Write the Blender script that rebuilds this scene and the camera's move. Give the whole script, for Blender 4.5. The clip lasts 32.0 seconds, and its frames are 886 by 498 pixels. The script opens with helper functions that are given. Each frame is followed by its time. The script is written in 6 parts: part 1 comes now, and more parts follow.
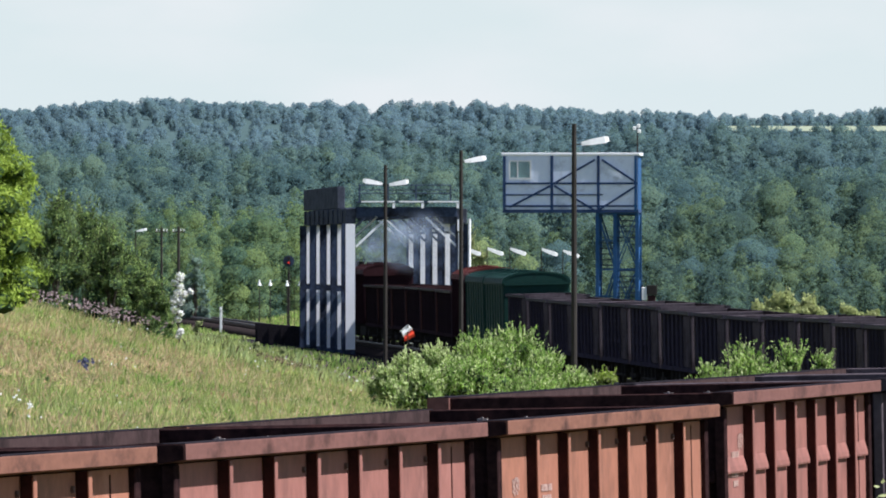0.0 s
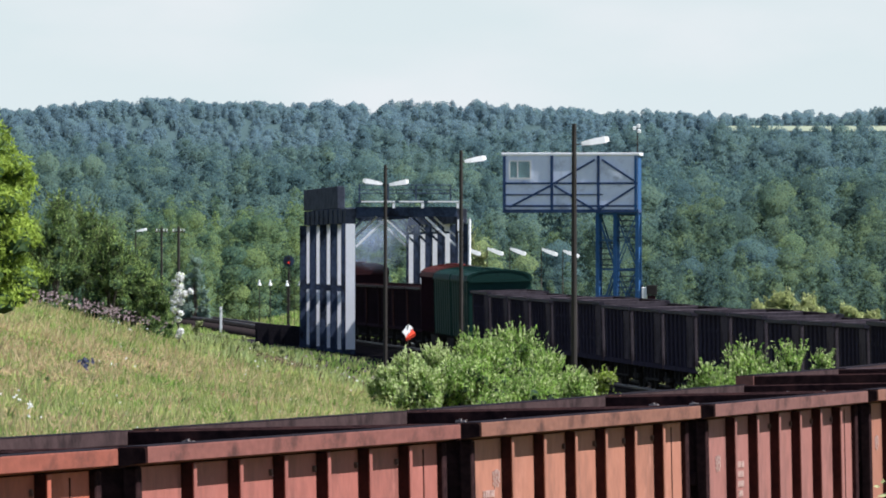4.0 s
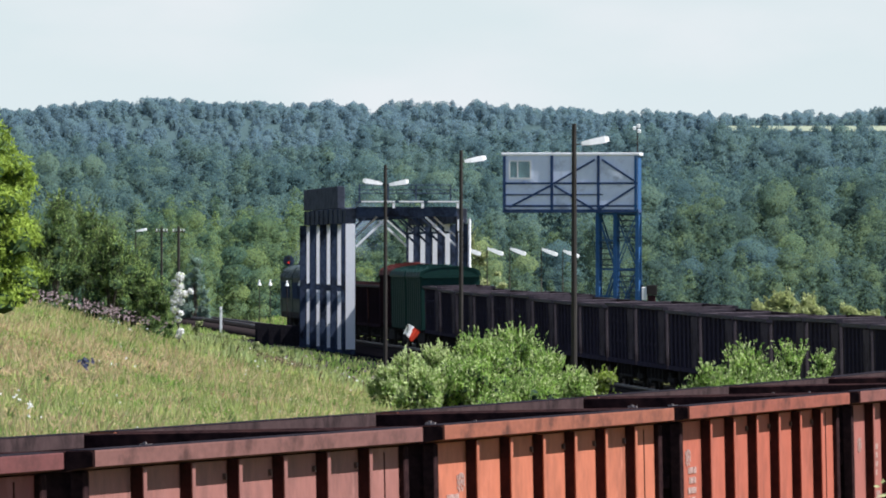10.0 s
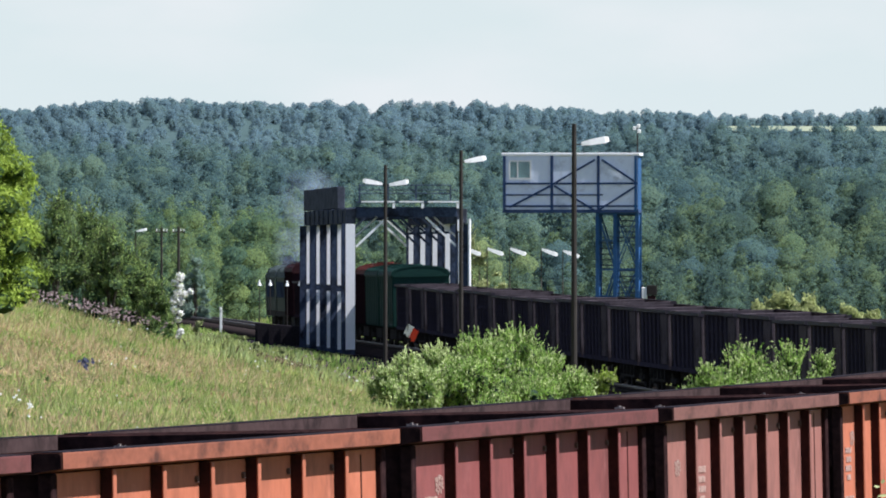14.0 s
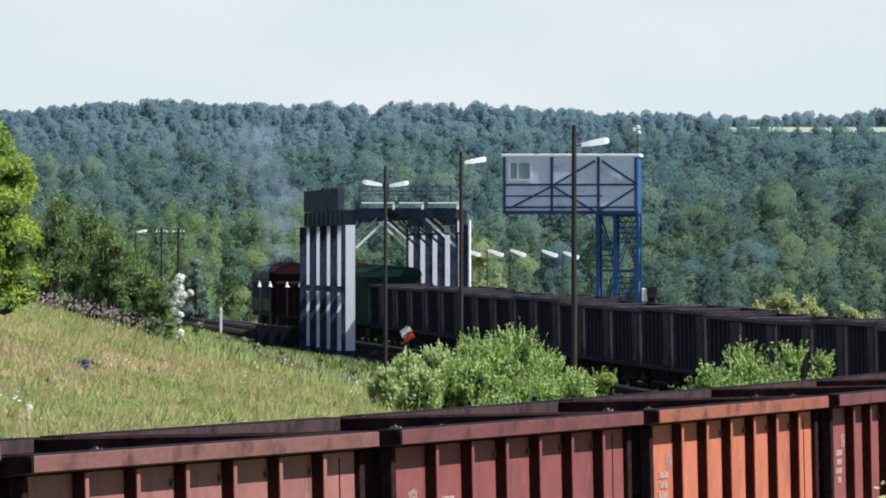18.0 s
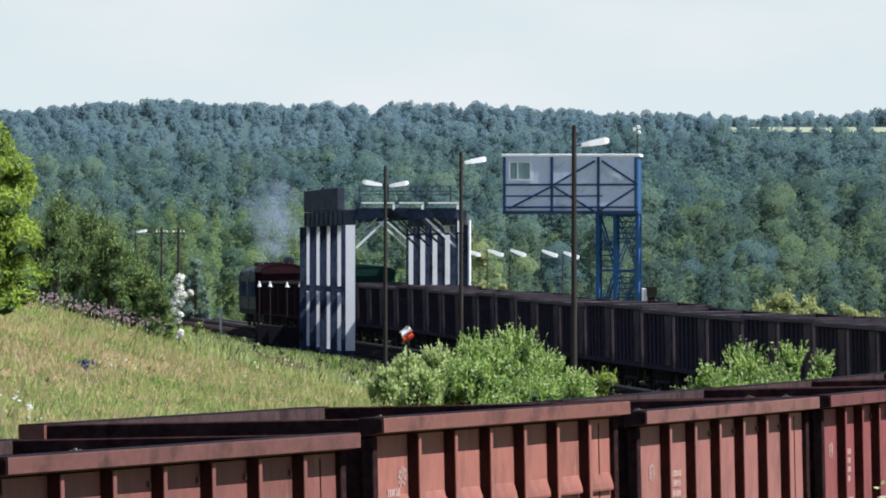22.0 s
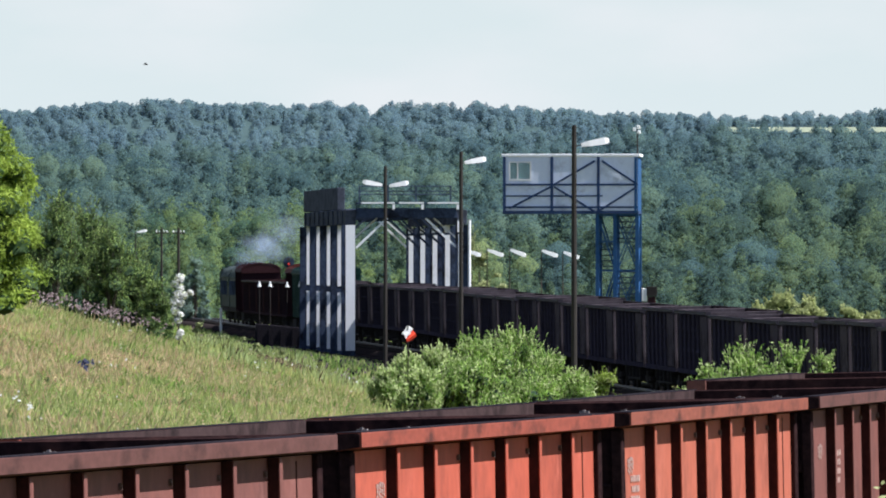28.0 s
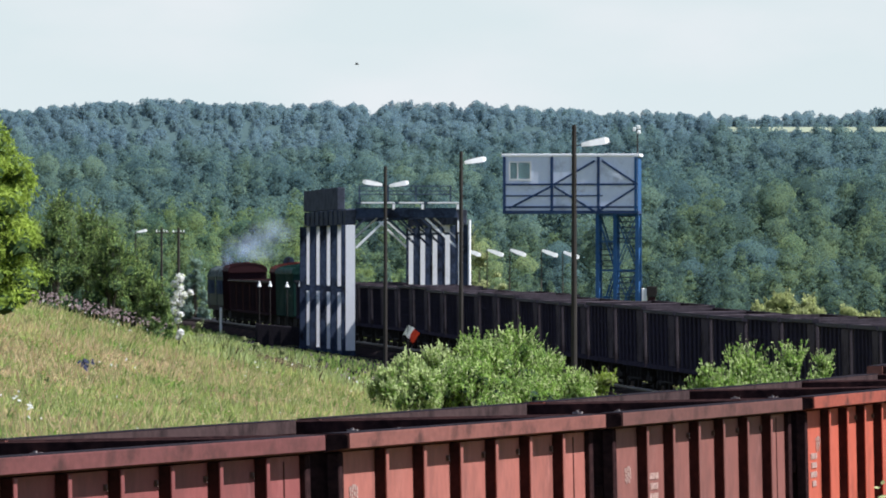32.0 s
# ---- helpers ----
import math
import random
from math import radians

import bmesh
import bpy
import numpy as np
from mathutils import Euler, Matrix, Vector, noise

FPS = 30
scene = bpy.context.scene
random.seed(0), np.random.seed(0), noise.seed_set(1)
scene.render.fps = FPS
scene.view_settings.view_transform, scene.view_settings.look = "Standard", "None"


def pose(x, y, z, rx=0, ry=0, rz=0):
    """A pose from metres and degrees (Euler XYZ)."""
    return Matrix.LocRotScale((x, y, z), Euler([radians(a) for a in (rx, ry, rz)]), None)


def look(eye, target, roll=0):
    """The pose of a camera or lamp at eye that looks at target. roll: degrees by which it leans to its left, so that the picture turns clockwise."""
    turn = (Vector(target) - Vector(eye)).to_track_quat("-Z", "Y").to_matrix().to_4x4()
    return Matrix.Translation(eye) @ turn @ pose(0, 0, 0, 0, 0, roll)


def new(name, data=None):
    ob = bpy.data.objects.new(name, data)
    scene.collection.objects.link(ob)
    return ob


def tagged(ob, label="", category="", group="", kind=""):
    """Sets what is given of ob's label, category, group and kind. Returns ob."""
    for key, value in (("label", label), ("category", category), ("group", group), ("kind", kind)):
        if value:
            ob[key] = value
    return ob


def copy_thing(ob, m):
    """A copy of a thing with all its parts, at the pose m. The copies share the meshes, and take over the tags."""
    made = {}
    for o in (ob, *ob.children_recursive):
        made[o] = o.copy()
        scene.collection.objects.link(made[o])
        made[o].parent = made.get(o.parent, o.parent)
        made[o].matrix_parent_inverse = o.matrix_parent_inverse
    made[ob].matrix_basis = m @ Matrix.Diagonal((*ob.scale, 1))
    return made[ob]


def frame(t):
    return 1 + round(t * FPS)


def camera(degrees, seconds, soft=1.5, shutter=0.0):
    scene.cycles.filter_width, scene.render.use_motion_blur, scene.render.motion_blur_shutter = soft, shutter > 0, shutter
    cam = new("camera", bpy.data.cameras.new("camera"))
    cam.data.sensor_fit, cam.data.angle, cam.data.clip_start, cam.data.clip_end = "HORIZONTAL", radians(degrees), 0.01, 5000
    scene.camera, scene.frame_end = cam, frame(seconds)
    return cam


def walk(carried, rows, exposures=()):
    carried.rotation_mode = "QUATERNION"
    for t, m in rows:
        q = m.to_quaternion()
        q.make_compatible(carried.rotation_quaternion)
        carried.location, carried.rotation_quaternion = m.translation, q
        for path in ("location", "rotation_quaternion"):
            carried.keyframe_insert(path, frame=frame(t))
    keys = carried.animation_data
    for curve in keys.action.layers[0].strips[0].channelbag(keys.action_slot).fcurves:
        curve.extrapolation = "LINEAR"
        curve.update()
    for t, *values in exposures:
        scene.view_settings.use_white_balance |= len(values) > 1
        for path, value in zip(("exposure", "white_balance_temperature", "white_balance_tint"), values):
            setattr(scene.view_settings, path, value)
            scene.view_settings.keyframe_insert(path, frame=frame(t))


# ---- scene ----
# ---- camera ----
FOCAL = 20084.0
cam = camera(math.degrees(2 * math.atan(784 / FOCAL)), 32.0, soft=1.9)
EYE = Vector((0.0, 0.0, 4.80))


def tilt(horizon):
    """A level camera looking along +y whose eye line lies this far down the picture."""
    return look(EYE, EYE + Vector((0, 1, (horizon - 441) / FOCAL)))


walk(cam, [(0, tilt(491.8)), (9, tilt(491.6)), (14.5, tilt(492.0)), (17, tilt(493.9)), (25, tilt(493.9)), (32, tilt(493.6))],
     exposures=[(0, 0.98, 6150, 12), (32, 0.98, 6150, 12)])

# ---- world and sun ----
SUN_AZ, SUN_EL = radians(100), radians(55)
world = bpy.data.worlds.new("sky")
scene.world = world
world.use_nodes = True
wn, wl = world.node_tree.nodes, world.node_tree.links
sky = wn.new("ShaderNodeTexSky")
sky.sky_type, sky.sun_disc = "NISHITA", False
sky.sun_elevation, sky.sun_rotation = SUN_EL, SUN_AZ
sky.air_density, sky.dust_density, sky.ozone_density, sky.altitude = 1.0, 0.05, 2.0, 100
coord = wn.new("ShaderNodeTexCoord")
cmap = wn.new("ShaderNodeMapping")
cmap.inputs["Scale"].default_value = (16, 16, 44)
cloud = wn.new("ShaderNodeTexNoise")
cloud.inputs["Scale"].default_value, cloud.inputs["Detail"].default_value = 2.2, 5
ramp = wn.new("ShaderNodeValToRGB")
ramp.color_ramp.elements[0].position, ramp.color_ramp.elements[1].position = 0.45, 0.75
ramp.color_ramp.elements[1].color = (0.55, 0.55, 0.55, 1)
# haze whitens the sky towards the horizon; faint clouds over it
sep = wn.new("ShaderNodeSeparateXYZ")
low = wn.new("ShaderNodeMapRange")
low.interpolation_type = "SMOOTHSTEP"
low.inputs["From Min"].default_value, low.inputs["From Max"].default_value = 0.12, 0.0
low.inputs["To Min"].default_value, low.inputs["To Max"].default_value = 0.05, 0.93
hazy = wn.new("ShaderNodeMix")
hazy.data_type = "RGBA"
hazy.inputs["B"].default_value = (10.9, 12.15, 12.1, 1)
mixc = wn.new("ShaderNodeMix")
mixc.data_type = "RGBA"
mixc.inputs["B"].default_value = (13.1, 12.9, 12.7, 1)
wl.new(coord.outputs["Generated"], cmap.inputs["Vector"])
wl.new(coord.outputs["Generated"], sep.inputs["Vector"])
wl.new(sep.outputs["Z"], low.inputs["Value"])
wl.new(low.outputs["Result"], hazy.inputs["Factor"])
clear = wn.new("ShaderNodeVectorMath")
clear.operation = "MULTIPLY"
clear.inputs[1].default_value = (1.3, 1.35, 1.5)
wl.new(sky.outputs["Color"], clear.inputs[0])
wl.new(clear.outputs["Vector"], hazy.inputs["A"])
wl.new(cmap.outputs["Vector"], cloud.inputs["Vector"])
wl.new(cloud.outputs["Fac"], ramp.inputs["Fac"])
wl.new(ramp.outputs["Color"], mixc.inputs["Factor"])
wl.new(hazy.outputs["Result"], mixc.inputs["A"])
wl.new(mixc.outputs["Result"], wn["Background"].inputs["Color"])
wn["Background"].inputs["Strength"].default_value = 0.035

sun = new("sun", bpy.data.lights.new("sun", "SUN"))
sun.data.energy, sun.data.angle, sun.data.color = 5.0, radians(0.53), (1.0, 0.97, 0.935)
SUN_DIR = Vector((math.sin(SUN_AZ) * math.cos(SUN_EL), math.cos(SUN_AZ) * math.cos(SUN_EL), math.sin(SUN_EL)))
sun.matrix_world = look(SUN_DIR * 60, (0, 0, 0))


# ---- materials ----
def shader(name):
    m = bpy.data.materials.new(name)
    m.use_nodes = True
    return m, m.node_tree.nodes, m.node_tree.links, m.node_tree.nodes["Principled BSDF"]


def grain(name, c1, c2, size=1.0, rough=0.8, metal=0.0, bump=0.2, c3=None, spread=0.3, per_object=0.0, per_island=0.0, stretch=(1, 1, 1), patch=0.55, spec=0.2, scuff=None):
    """Two colours mixed by fine grain, a third in large patches; bump from the grain."""
    m, n, l, b = shader(name)
    tc = n.new("ShaderNodeTexCoord")
    mp = n.new("ShaderNodeMapping")
    mp.inputs["Scale"].default_value = stretch
    l.new(tc.outputs["Object"], mp.inputs["Vector"])
    fine = n.new("ShaderNodeTexNoise")
    fine.inputs["Scale"].default_value, fine.inputs["Detail"].default_value, fine.inputs["Roughness"].default_value = 6 / size, 7, 0.65
    l.new(mp.outputs["Vector"], fine.inputs["Vector"])
    r = n.new("ShaderNodeValToRGB")
    r.color_ramp.elements[0].position, r.color_ramp.elements[1].position = 0.5 - spread / 2, 0.5 + spread / 2
    r.color_ramp.elements[0].color, r.color_ramp.elements[1].color = (*c1, 1), (*c2, 1)
    l.new(fine.outputs["Fac"], r.inputs["Fac"])
    out = r.outputs["Color"]
    if c3:
        big = n.new("ShaderNodeTexNoise")
        big.inputs["Scale"].default_value, big.inputs["Detail"].default_value, big.inputs["Roughness"].default_value = 0.9 / size, 5, 0.7
        l.new(mp.outputs["Vector"], big.inputs["Vector"])
        r2 = n.new("ShaderNodeValToRGB")
        r2.color_ramp.elements[0].position, r2.color_ramp.elements[1].position = patch - 0.08, patch + 0.12
        l.new(big.outputs["Fac"], r2.inputs["Fac"])
        mx = n.new("ShaderNodeMix")
        mx.data_type = "RGBA"
        mx.inputs["B"].default_value = (*c3, 1)
        l.new(r2.outputs["Color"], mx.inputs["Factor"])
        l.new(out, mx.inputs["A"])
        out = mx.outputs["Result"]
    if scuff:
        sn = n.new("ShaderNodeTexNoise")
        sn.inputs["Scale"].default_value, sn.inputs["Detail"].default_value, sn.inputs["Roughness"].default_value = 2.3, 6, 0.75
        l.new(mp.outputs["Vector"], sn.inputs["Vector"])
        sr = n.new("ShaderNodeValToRGB")
        sr.color_ramp.elements[0].position, sr.color_ramp.elements[1].position = 0.57, 0.74
        sr.color_ramp.elements[1].color = (0.75, 0.75, 0.75, 1)
        l.new(sn.outputs["Fac"], sr.inputs["Fac"])
        sm = n.new("ShaderNodeMix")
        sm.data_type = "RGBA"
        sm.inputs["B"].default_value = (*scuff, 1)
        l.new(sr.outputs["Color"], sm.inputs["Factor"])
        l.new(out, sm.inputs["A"])
        out = sm.outputs["Result"]
    for amount, node, socket in ((per_object, "ShaderNodeObjectInfo", "Random"), (per_island, "ShaderNodeNewGeometry", "Random Per Island")):
        if amount:
            src = n.new(node)
            mr = n.new("ShaderNodeMapRange")
            mr.inputs["To Min"].default_value, mr.inputs["To Max"].default_value = 1 - amount, 1 + amount
            l.new(src.outputs[socket], mr.inputs["Value"])
            hs = n.new("ShaderNodeHueSaturation")
            l.new(mr.outputs["Result"], hs.inputs["Value"])
            l.new(out, hs.inputs["Color"])
            out = hs.outputs["Color"]
    l.new(out, b.inputs["Base Color"])
    b.inputs["Roughness"].default_value, b.inputs["Metallic"].default_value = rough, metal
    b.inputs["Specular IOR Level"].default_value = spec
    if bump:
        bp = n.new("ShaderNodeBump")
        bp.inputs["Strength"].default_value, bp.inputs["Distance"].default_value = bump, 0.02 * size
        l.new(fine.outputs["Fac"], bp.inputs["Height"])
        l.new(bp.outputs["Normal"], b.inputs["Normal"])
    return m


def foliage(name, c1, c2, translucent=0.35, vary=0.35, hue=0.03, patch=0.0, rough=0.6):
    """Leaves: colour differs from leaf to leaf and, softly, over the plant; some light comes through."""
    m, n, l, b = shader(name)
    geo = n.new("ShaderNodeNewGeometry")
    r = n.new("ShaderNodeValToRGB")
    r.color_ramp.elements[0].color, r.color_ramp.elements[1].color = (*c1, 1), (*c2, 1)
    l.new(geo.outputs["Random Per Island"], r.inputs["Fac"])
    out = r.outputs["Color"]
    if patch:
        tc = n.new("ShaderNodeTexCoord")
        big = n.new("ShaderNodeTexNoise")
        big.inputs["Scale"].default_value, big.inputs["Detail"].default_value = 1 / patch, 3
        l.new(tc.outputs["Object"], big.inputs["Vector"])
        mr = n.new("ShaderNodeMapRange")
        mr.inputs["From Min"].default_value, mr.inputs["From Max"].default_value = 0.3, 0.7
        mr.inputs["To Min"].default_value, mr.inputs["To Max"].default_value = 1 - vary, 1 + vary
        l.new(big.outputs["Fac"], mr.inputs["Value"])
        hs = n.new("ShaderNodeHueSaturation")
        l.new(mr.outputs["Result"], hs.inputs["Value"])
        mh = n.new("ShaderNodeMapRange")
        mh.inputs["To Min"].default_value, mh.inputs["To Max"].default_value = 0.5 + hue, 0.5 - hue
        l.new(big.outputs["Fac"], mh.inputs["Value"])
        l.new(mh.outputs["Result"], hs.inputs["Hue"])
        l.new(out, hs.inputs["Color"])
        out = hs.outputs["Color"]
    l.new(out, b.inputs["Base Color"])
    b.inputs["Roughness"].default_value = rough
    b.inputs["Specular IOR Level"].default_value = 0.08
    tr = n.new("ShaderNodeBsdfTranslucent")
    l.new(out, tr.inputs["Color"])
    mx = n.new("ShaderNodeMixShader")
    mx.inputs["Fac"].default_value = translucent
    l.new(b.outputs["BSDF"], mx.inputs[1])
    l.new(tr.outputs["BSDF"], mx.inputs[2])
    l.new(mx.outputs["Shader"], n["Material Output"].inputs["Surface"])
    return m


def wood_foliage(name, dark, mid, light, porous=0.35, stand=26.0, crown=3.4, twig=0.5):
    """Needles and leaves of far trees in loose clumps: colour by stand, by crown and by clump; light and sight pass between the twigs."""
    m, n, l, b = shader(name)
    tc = n.new("ShaderNodeTexCoord")
    fac = None
    for size, weight in ((stand, 0.42), (crown, 0.40)):
        mp = n.new("ShaderNodeMapping")
        mp.inputs["Scale"].default_value = (1 / size, 0.25 / size, 1 / size)
        l.new(tc.outputs["Object"], mp.inputs["Vector"])
        nz = n.new("ShaderNodeTexNoise")
        nz.inputs["Scale"].default_value, nz.inputs["Detail"].default_value = 1.0, 2
        l.new(mp.outputs["Vector"], nz.inputs["Vector"])
        mu = n.new("ShaderNodeMath")
        mu.operation = "MULTIPLY_ADD"
        mu.inputs[1].default_value = weight
        l.new(nz.outputs["Fac"], mu.inputs[0])
        if fac is None:
            mu.inputs[2].default_value = 0.0
        else:
            l.new(fac, mu.inputs[2])
        fac = mu.outputs["Value"]
    geo = n.new("ShaderNodeNewGeometry")
    mu = n.new("ShaderNodeMath")
    mu.operation = "MULTIPLY_ADD"
    mu.inputs[1].default_value = 0.18
    l.new(geo.outputs["Random Per Island"], mu.inputs[0])
    l.new(fac, mu.inputs[2])
    r = n.new("ShaderNodeValToRGB")
    r.color_ramp.elements[0].position, r.color_ramp.elements[1].position = 0.40, 0.62
    r.color_ramp.elements[0].color, r.color_ramp.elements[1].color = (*dark, 1), (*light, 1)
    e = r.color_ramp.elements.new(0.5)
    e.color = (*mid, 1)
    l.new(mu.outputs["Value"], r.inputs["Fac"])
    b.inputs["Roughness"].default_value, b.inputs["Specular IOR Level"].default_value = 0.7, 0.05
    tr = n.new("ShaderNodeBsdfTranslucent")
    l.new(r.outputs["Color"], b.inputs["Base Color"])
    l.new(r.outputs["Color"], tr.inputs["Color"])
    leafy = n.new("ShaderNodeMixShader")
    leafy.inputs["Fac"].default_value = 0.5
    l.new(b.outputs["BSDF"], leafy.inputs[1])
    l.new(tr.outputs["BSDF"], leafy.inputs[2])
    tn = n.new("ShaderNodeTexNoise")
    tn.inputs["Scale"].default_value, tn.inputs["Detail"].default_value = 1 / twig, 2
    l.new(tc.outputs["Object"], tn.inputs["Vector"])
    gap = n.new("ShaderNodeMapRange")
    gap.inputs["From Min"].default_value, gap.inputs["From Max"].default_value = 0.42, 0.58
    gap.inputs["To Min"].default_value, gap.inputs["To Max"].default_value = porous - 0.38, porous + 0.38
    l.new(tn.outputs["Fac"], gap.inputs["Value"])
    tp = n.new("ShaderNodeBsdfTransparent")
    mx = n.new("ShaderNodeMixShader")
    l.new(gap.outputs["Result"], mx.inputs["Fac"])
    l.new(leafy.outputs["Shader"], mx.inputs[1])
    l.new(tp.outputs["BSDF"], mx.inputs[2])
    l.new(mx.outputs["Shader"], n["Material Output"].inputs["Surface"])
    return m


def paint(name, c, wear=(0.10, 0.05, 0.035), rough=0.6, size=1.0, patch=0.62, metal=0.0, dark=0.75, spec=0.08):
    return grain(name, tuple(v * dark for v in c), c, size, rough, metal, 0.12, wear, 0.5, patch=patch, spec=spec)


# the far wagons' near-black brown has the shade of their sides in it
RUST = {  # side paint of the wagons
    "orange_red": (0.394, 0.113, 0.071), "bright_orange": (0.423, 0.138, 0.079), "tan_pink": (0.331, 0.143, 0.095), "mauve_brown": (0.272, 0.118, 0.098),
    "pink_red": (0.315, 0.112, 0.088), "maroon": (0.215, 0.067, 0.063), "red_brown": (0.195, 0.077, 0.064), "vivid_red": (0.447, 0.102, 0.063), "dusty_red": (0.262, 0.104, 0.080), "dark_shade_brown": (0.047, 0.041, 0.060), "dark_maroon": (0.036, 0.023, 0.029)}
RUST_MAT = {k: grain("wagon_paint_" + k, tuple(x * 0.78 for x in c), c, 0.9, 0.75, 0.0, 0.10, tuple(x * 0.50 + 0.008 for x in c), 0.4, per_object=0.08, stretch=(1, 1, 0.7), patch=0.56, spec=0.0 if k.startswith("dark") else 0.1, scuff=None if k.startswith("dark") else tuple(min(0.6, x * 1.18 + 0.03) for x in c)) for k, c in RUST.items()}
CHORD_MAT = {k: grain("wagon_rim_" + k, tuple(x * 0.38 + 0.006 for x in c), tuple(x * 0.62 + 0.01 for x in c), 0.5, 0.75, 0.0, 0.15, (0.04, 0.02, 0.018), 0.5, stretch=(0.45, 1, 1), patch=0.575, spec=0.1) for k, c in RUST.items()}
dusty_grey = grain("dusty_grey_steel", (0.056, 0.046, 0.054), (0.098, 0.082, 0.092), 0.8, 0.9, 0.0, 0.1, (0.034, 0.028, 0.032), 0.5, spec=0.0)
coal_dust = grain("sooty_steel", (0.012, 0.011, 0.014), (0.028, 0.025, 0.030), 0.6, 0.95, 0.0, 0.2, spec=0.0)
# shade on rib flanks put into a dark paint
rib_shade = grain("shaded_rib_paint", (0.022, 0.009, 0.009), (0.055, 0.019, 0.017), 0.5, 0.85, 0.0, 0.2, (0.085, 0.032, 0.025), 0.5, patch=0.64, spec=0.03)
# wagon ends: coal soot, with the shade on them painted in as well
end_soot_shade = grain("sooty_shaded_maroon", (0.014, 0.008, 0.009), (0.036, 0.019, 0.019), 0.6, 0.95, 0.0, 0.2, (0.05, 0.024, 0.022), patch=0.64, spec=0.0)
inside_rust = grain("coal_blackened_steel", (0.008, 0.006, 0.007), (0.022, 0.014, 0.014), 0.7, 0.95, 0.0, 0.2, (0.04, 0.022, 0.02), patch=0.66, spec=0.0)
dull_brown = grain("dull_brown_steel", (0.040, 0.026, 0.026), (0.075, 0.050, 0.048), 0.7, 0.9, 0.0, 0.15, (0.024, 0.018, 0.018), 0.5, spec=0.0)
steel_dark = grain("running_gear_steel", (0.02, 0.018, 0.018), (0.04, 0.036, 0.034), 0.4, 0.9, 0.0, 0.2, spec=0.02)
steel_worn = grain("worn_rail_steel", (0.07, 0.05, 0.04), (0.15, 0.12, 0.105), 0.5, 0.6, 0.5, 0.1)
mark_white = grain("chalky_white_marking", (0.24, 0.11, 0.09), (0.50, 0.38, 0.33), 0.22, 0.8, 0, 0.0, None, 0.35)
hook_rust = grain("rusty_hook_steel", (0.09, 0.05, 0.042), (0.16, 0.11, 0.10), 0.2, 0.8, 0, 0.0)
hook_pale = grain("worn_pale_steel", (0.20, 0.17, 0.16), (0.34, 0.30, 0.28), 0.2, 0.6, 0, 0.0)
green_paint = paint("green_wagon_paint", (0.016, 0.046, 0.040), (0.012, 0.024, 0.025), spec=0.02)
red_roof = paint("red_oxide_paint", (0.046, 0.020, 0.023), (0.022, 0.015, 0.017), spec=0.02)
bright_roof = paint("worn_red_roof_paint", (0.105, 0.030, 0.026), (0.04, 0.02, 0.02), spec=0.02)
loco_green = paint("grey_green_loco_paint", (0.013, 0.025, 0.026), (0.010, 0.016, 0.018), spec=0.03)
rib_pale = paint("faded_pale_green_paint", (0.17, 0.21, 0.21), (0.08, 0.10, 0.10))
maroon_side = paint("sooty_maroon_paint", (0.024, 0.012, 0.016), (0.013, 0.009, 0.012), spec=0.0)
slate = grain("weathered_blue_grey_steel", (0.060, 0.068, 0.092), (0.092, 0.102, 0.132), 0.8, 0.85, 0.0, 0.15, (0.028, 0.03, 0.038), 0.5, spec=0.0)
navy = grain("dark_navy_steel", (0.030, 0.042, 0.074), (0.056, 0.074, 0.120), 1.0, 0.9, 0.0, 0.1, (0.014, 0.014, 0.018), spec=0.0)
white_steel = grain("white_painted_steel", (0.76, 0.77, 0.80), (0.85, 0.85, 0.87), 1.0, 0.55, 0, 0.08, (0.55, 0.55, 0.57), 0.6, patch=0.66)
blue_steel = paint("blue_painted_steel", (0.030, 0.095, 0.225), (0.02, 0.045, 0.10))
blue_dark = paint("dark_blue_steel", (0.035, 0.065, 0.15), (0.03, 0.04, 0.07))
panel_white = grain("pale_cladding", (0.63, 0.69, 0.83), (0.72, 0.78, 0.90), 1.4, 0.5, 0, 0.05, (0.34, 0.36, 0.43), 0.5, patch=0.64)
frame_white = grain("white_window_plastic", (0.74, 0.75, 0.76), (0.8, 0.8, 0.8), 1, 0.4, 0, 0)
wood_pole = grain("tarred_wood", (0.018, 0.016, 0.014), (0.055, 0.048, 0.042), 0.5, 0.9, 0, 0.3, (0.09, 0.08, 0.07), 0.5, stretch=(1, 1, 0.1), patch=0.6)
lamp_white = grain("white_lamp_enamel", (0.70, 0.71, 0.70), (0.80, 0.80, 0.79), 0.5, 0.35, 0, 0)
ballast_mat = grain("sooty_ballast_stone", (0.012, 0.010, 0.011), (0.036, 0.030, 0.030), 0.12, 0.95, 0, 0.6, (0.05, 0.036, 0.032), 0.5, spec=0.0)
sleeper_mat = grain("tarred_sleeper", (0.022, 0.019, 0.018), (0.055, 0.048, 0.044), 0.4, 0.95, 0, 0.3, spec=0.0)
soil = grain("meadow_soil", (0.060, 0.075, 0.026), (0.115, 0.125, 0.048), 1.5, 0.95, 0, 0.4, (0.14, 0.12, 0.06), 0.5, spec=0.0)
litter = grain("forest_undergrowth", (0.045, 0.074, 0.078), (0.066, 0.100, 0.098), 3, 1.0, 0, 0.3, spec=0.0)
field_mat = grain("pale_ripe_field", (0.18, 0.21, 0.14), (0.25, 0.275, 0.19), 6, 0.95, 0, 0.2)
bark = grain("grey_bark", (0.035, 0.03, 0.024), (0.10, 0.085, 0.07), 0.4, 0.95, 0, 0.5, stretch=(1, 1, 0.25))
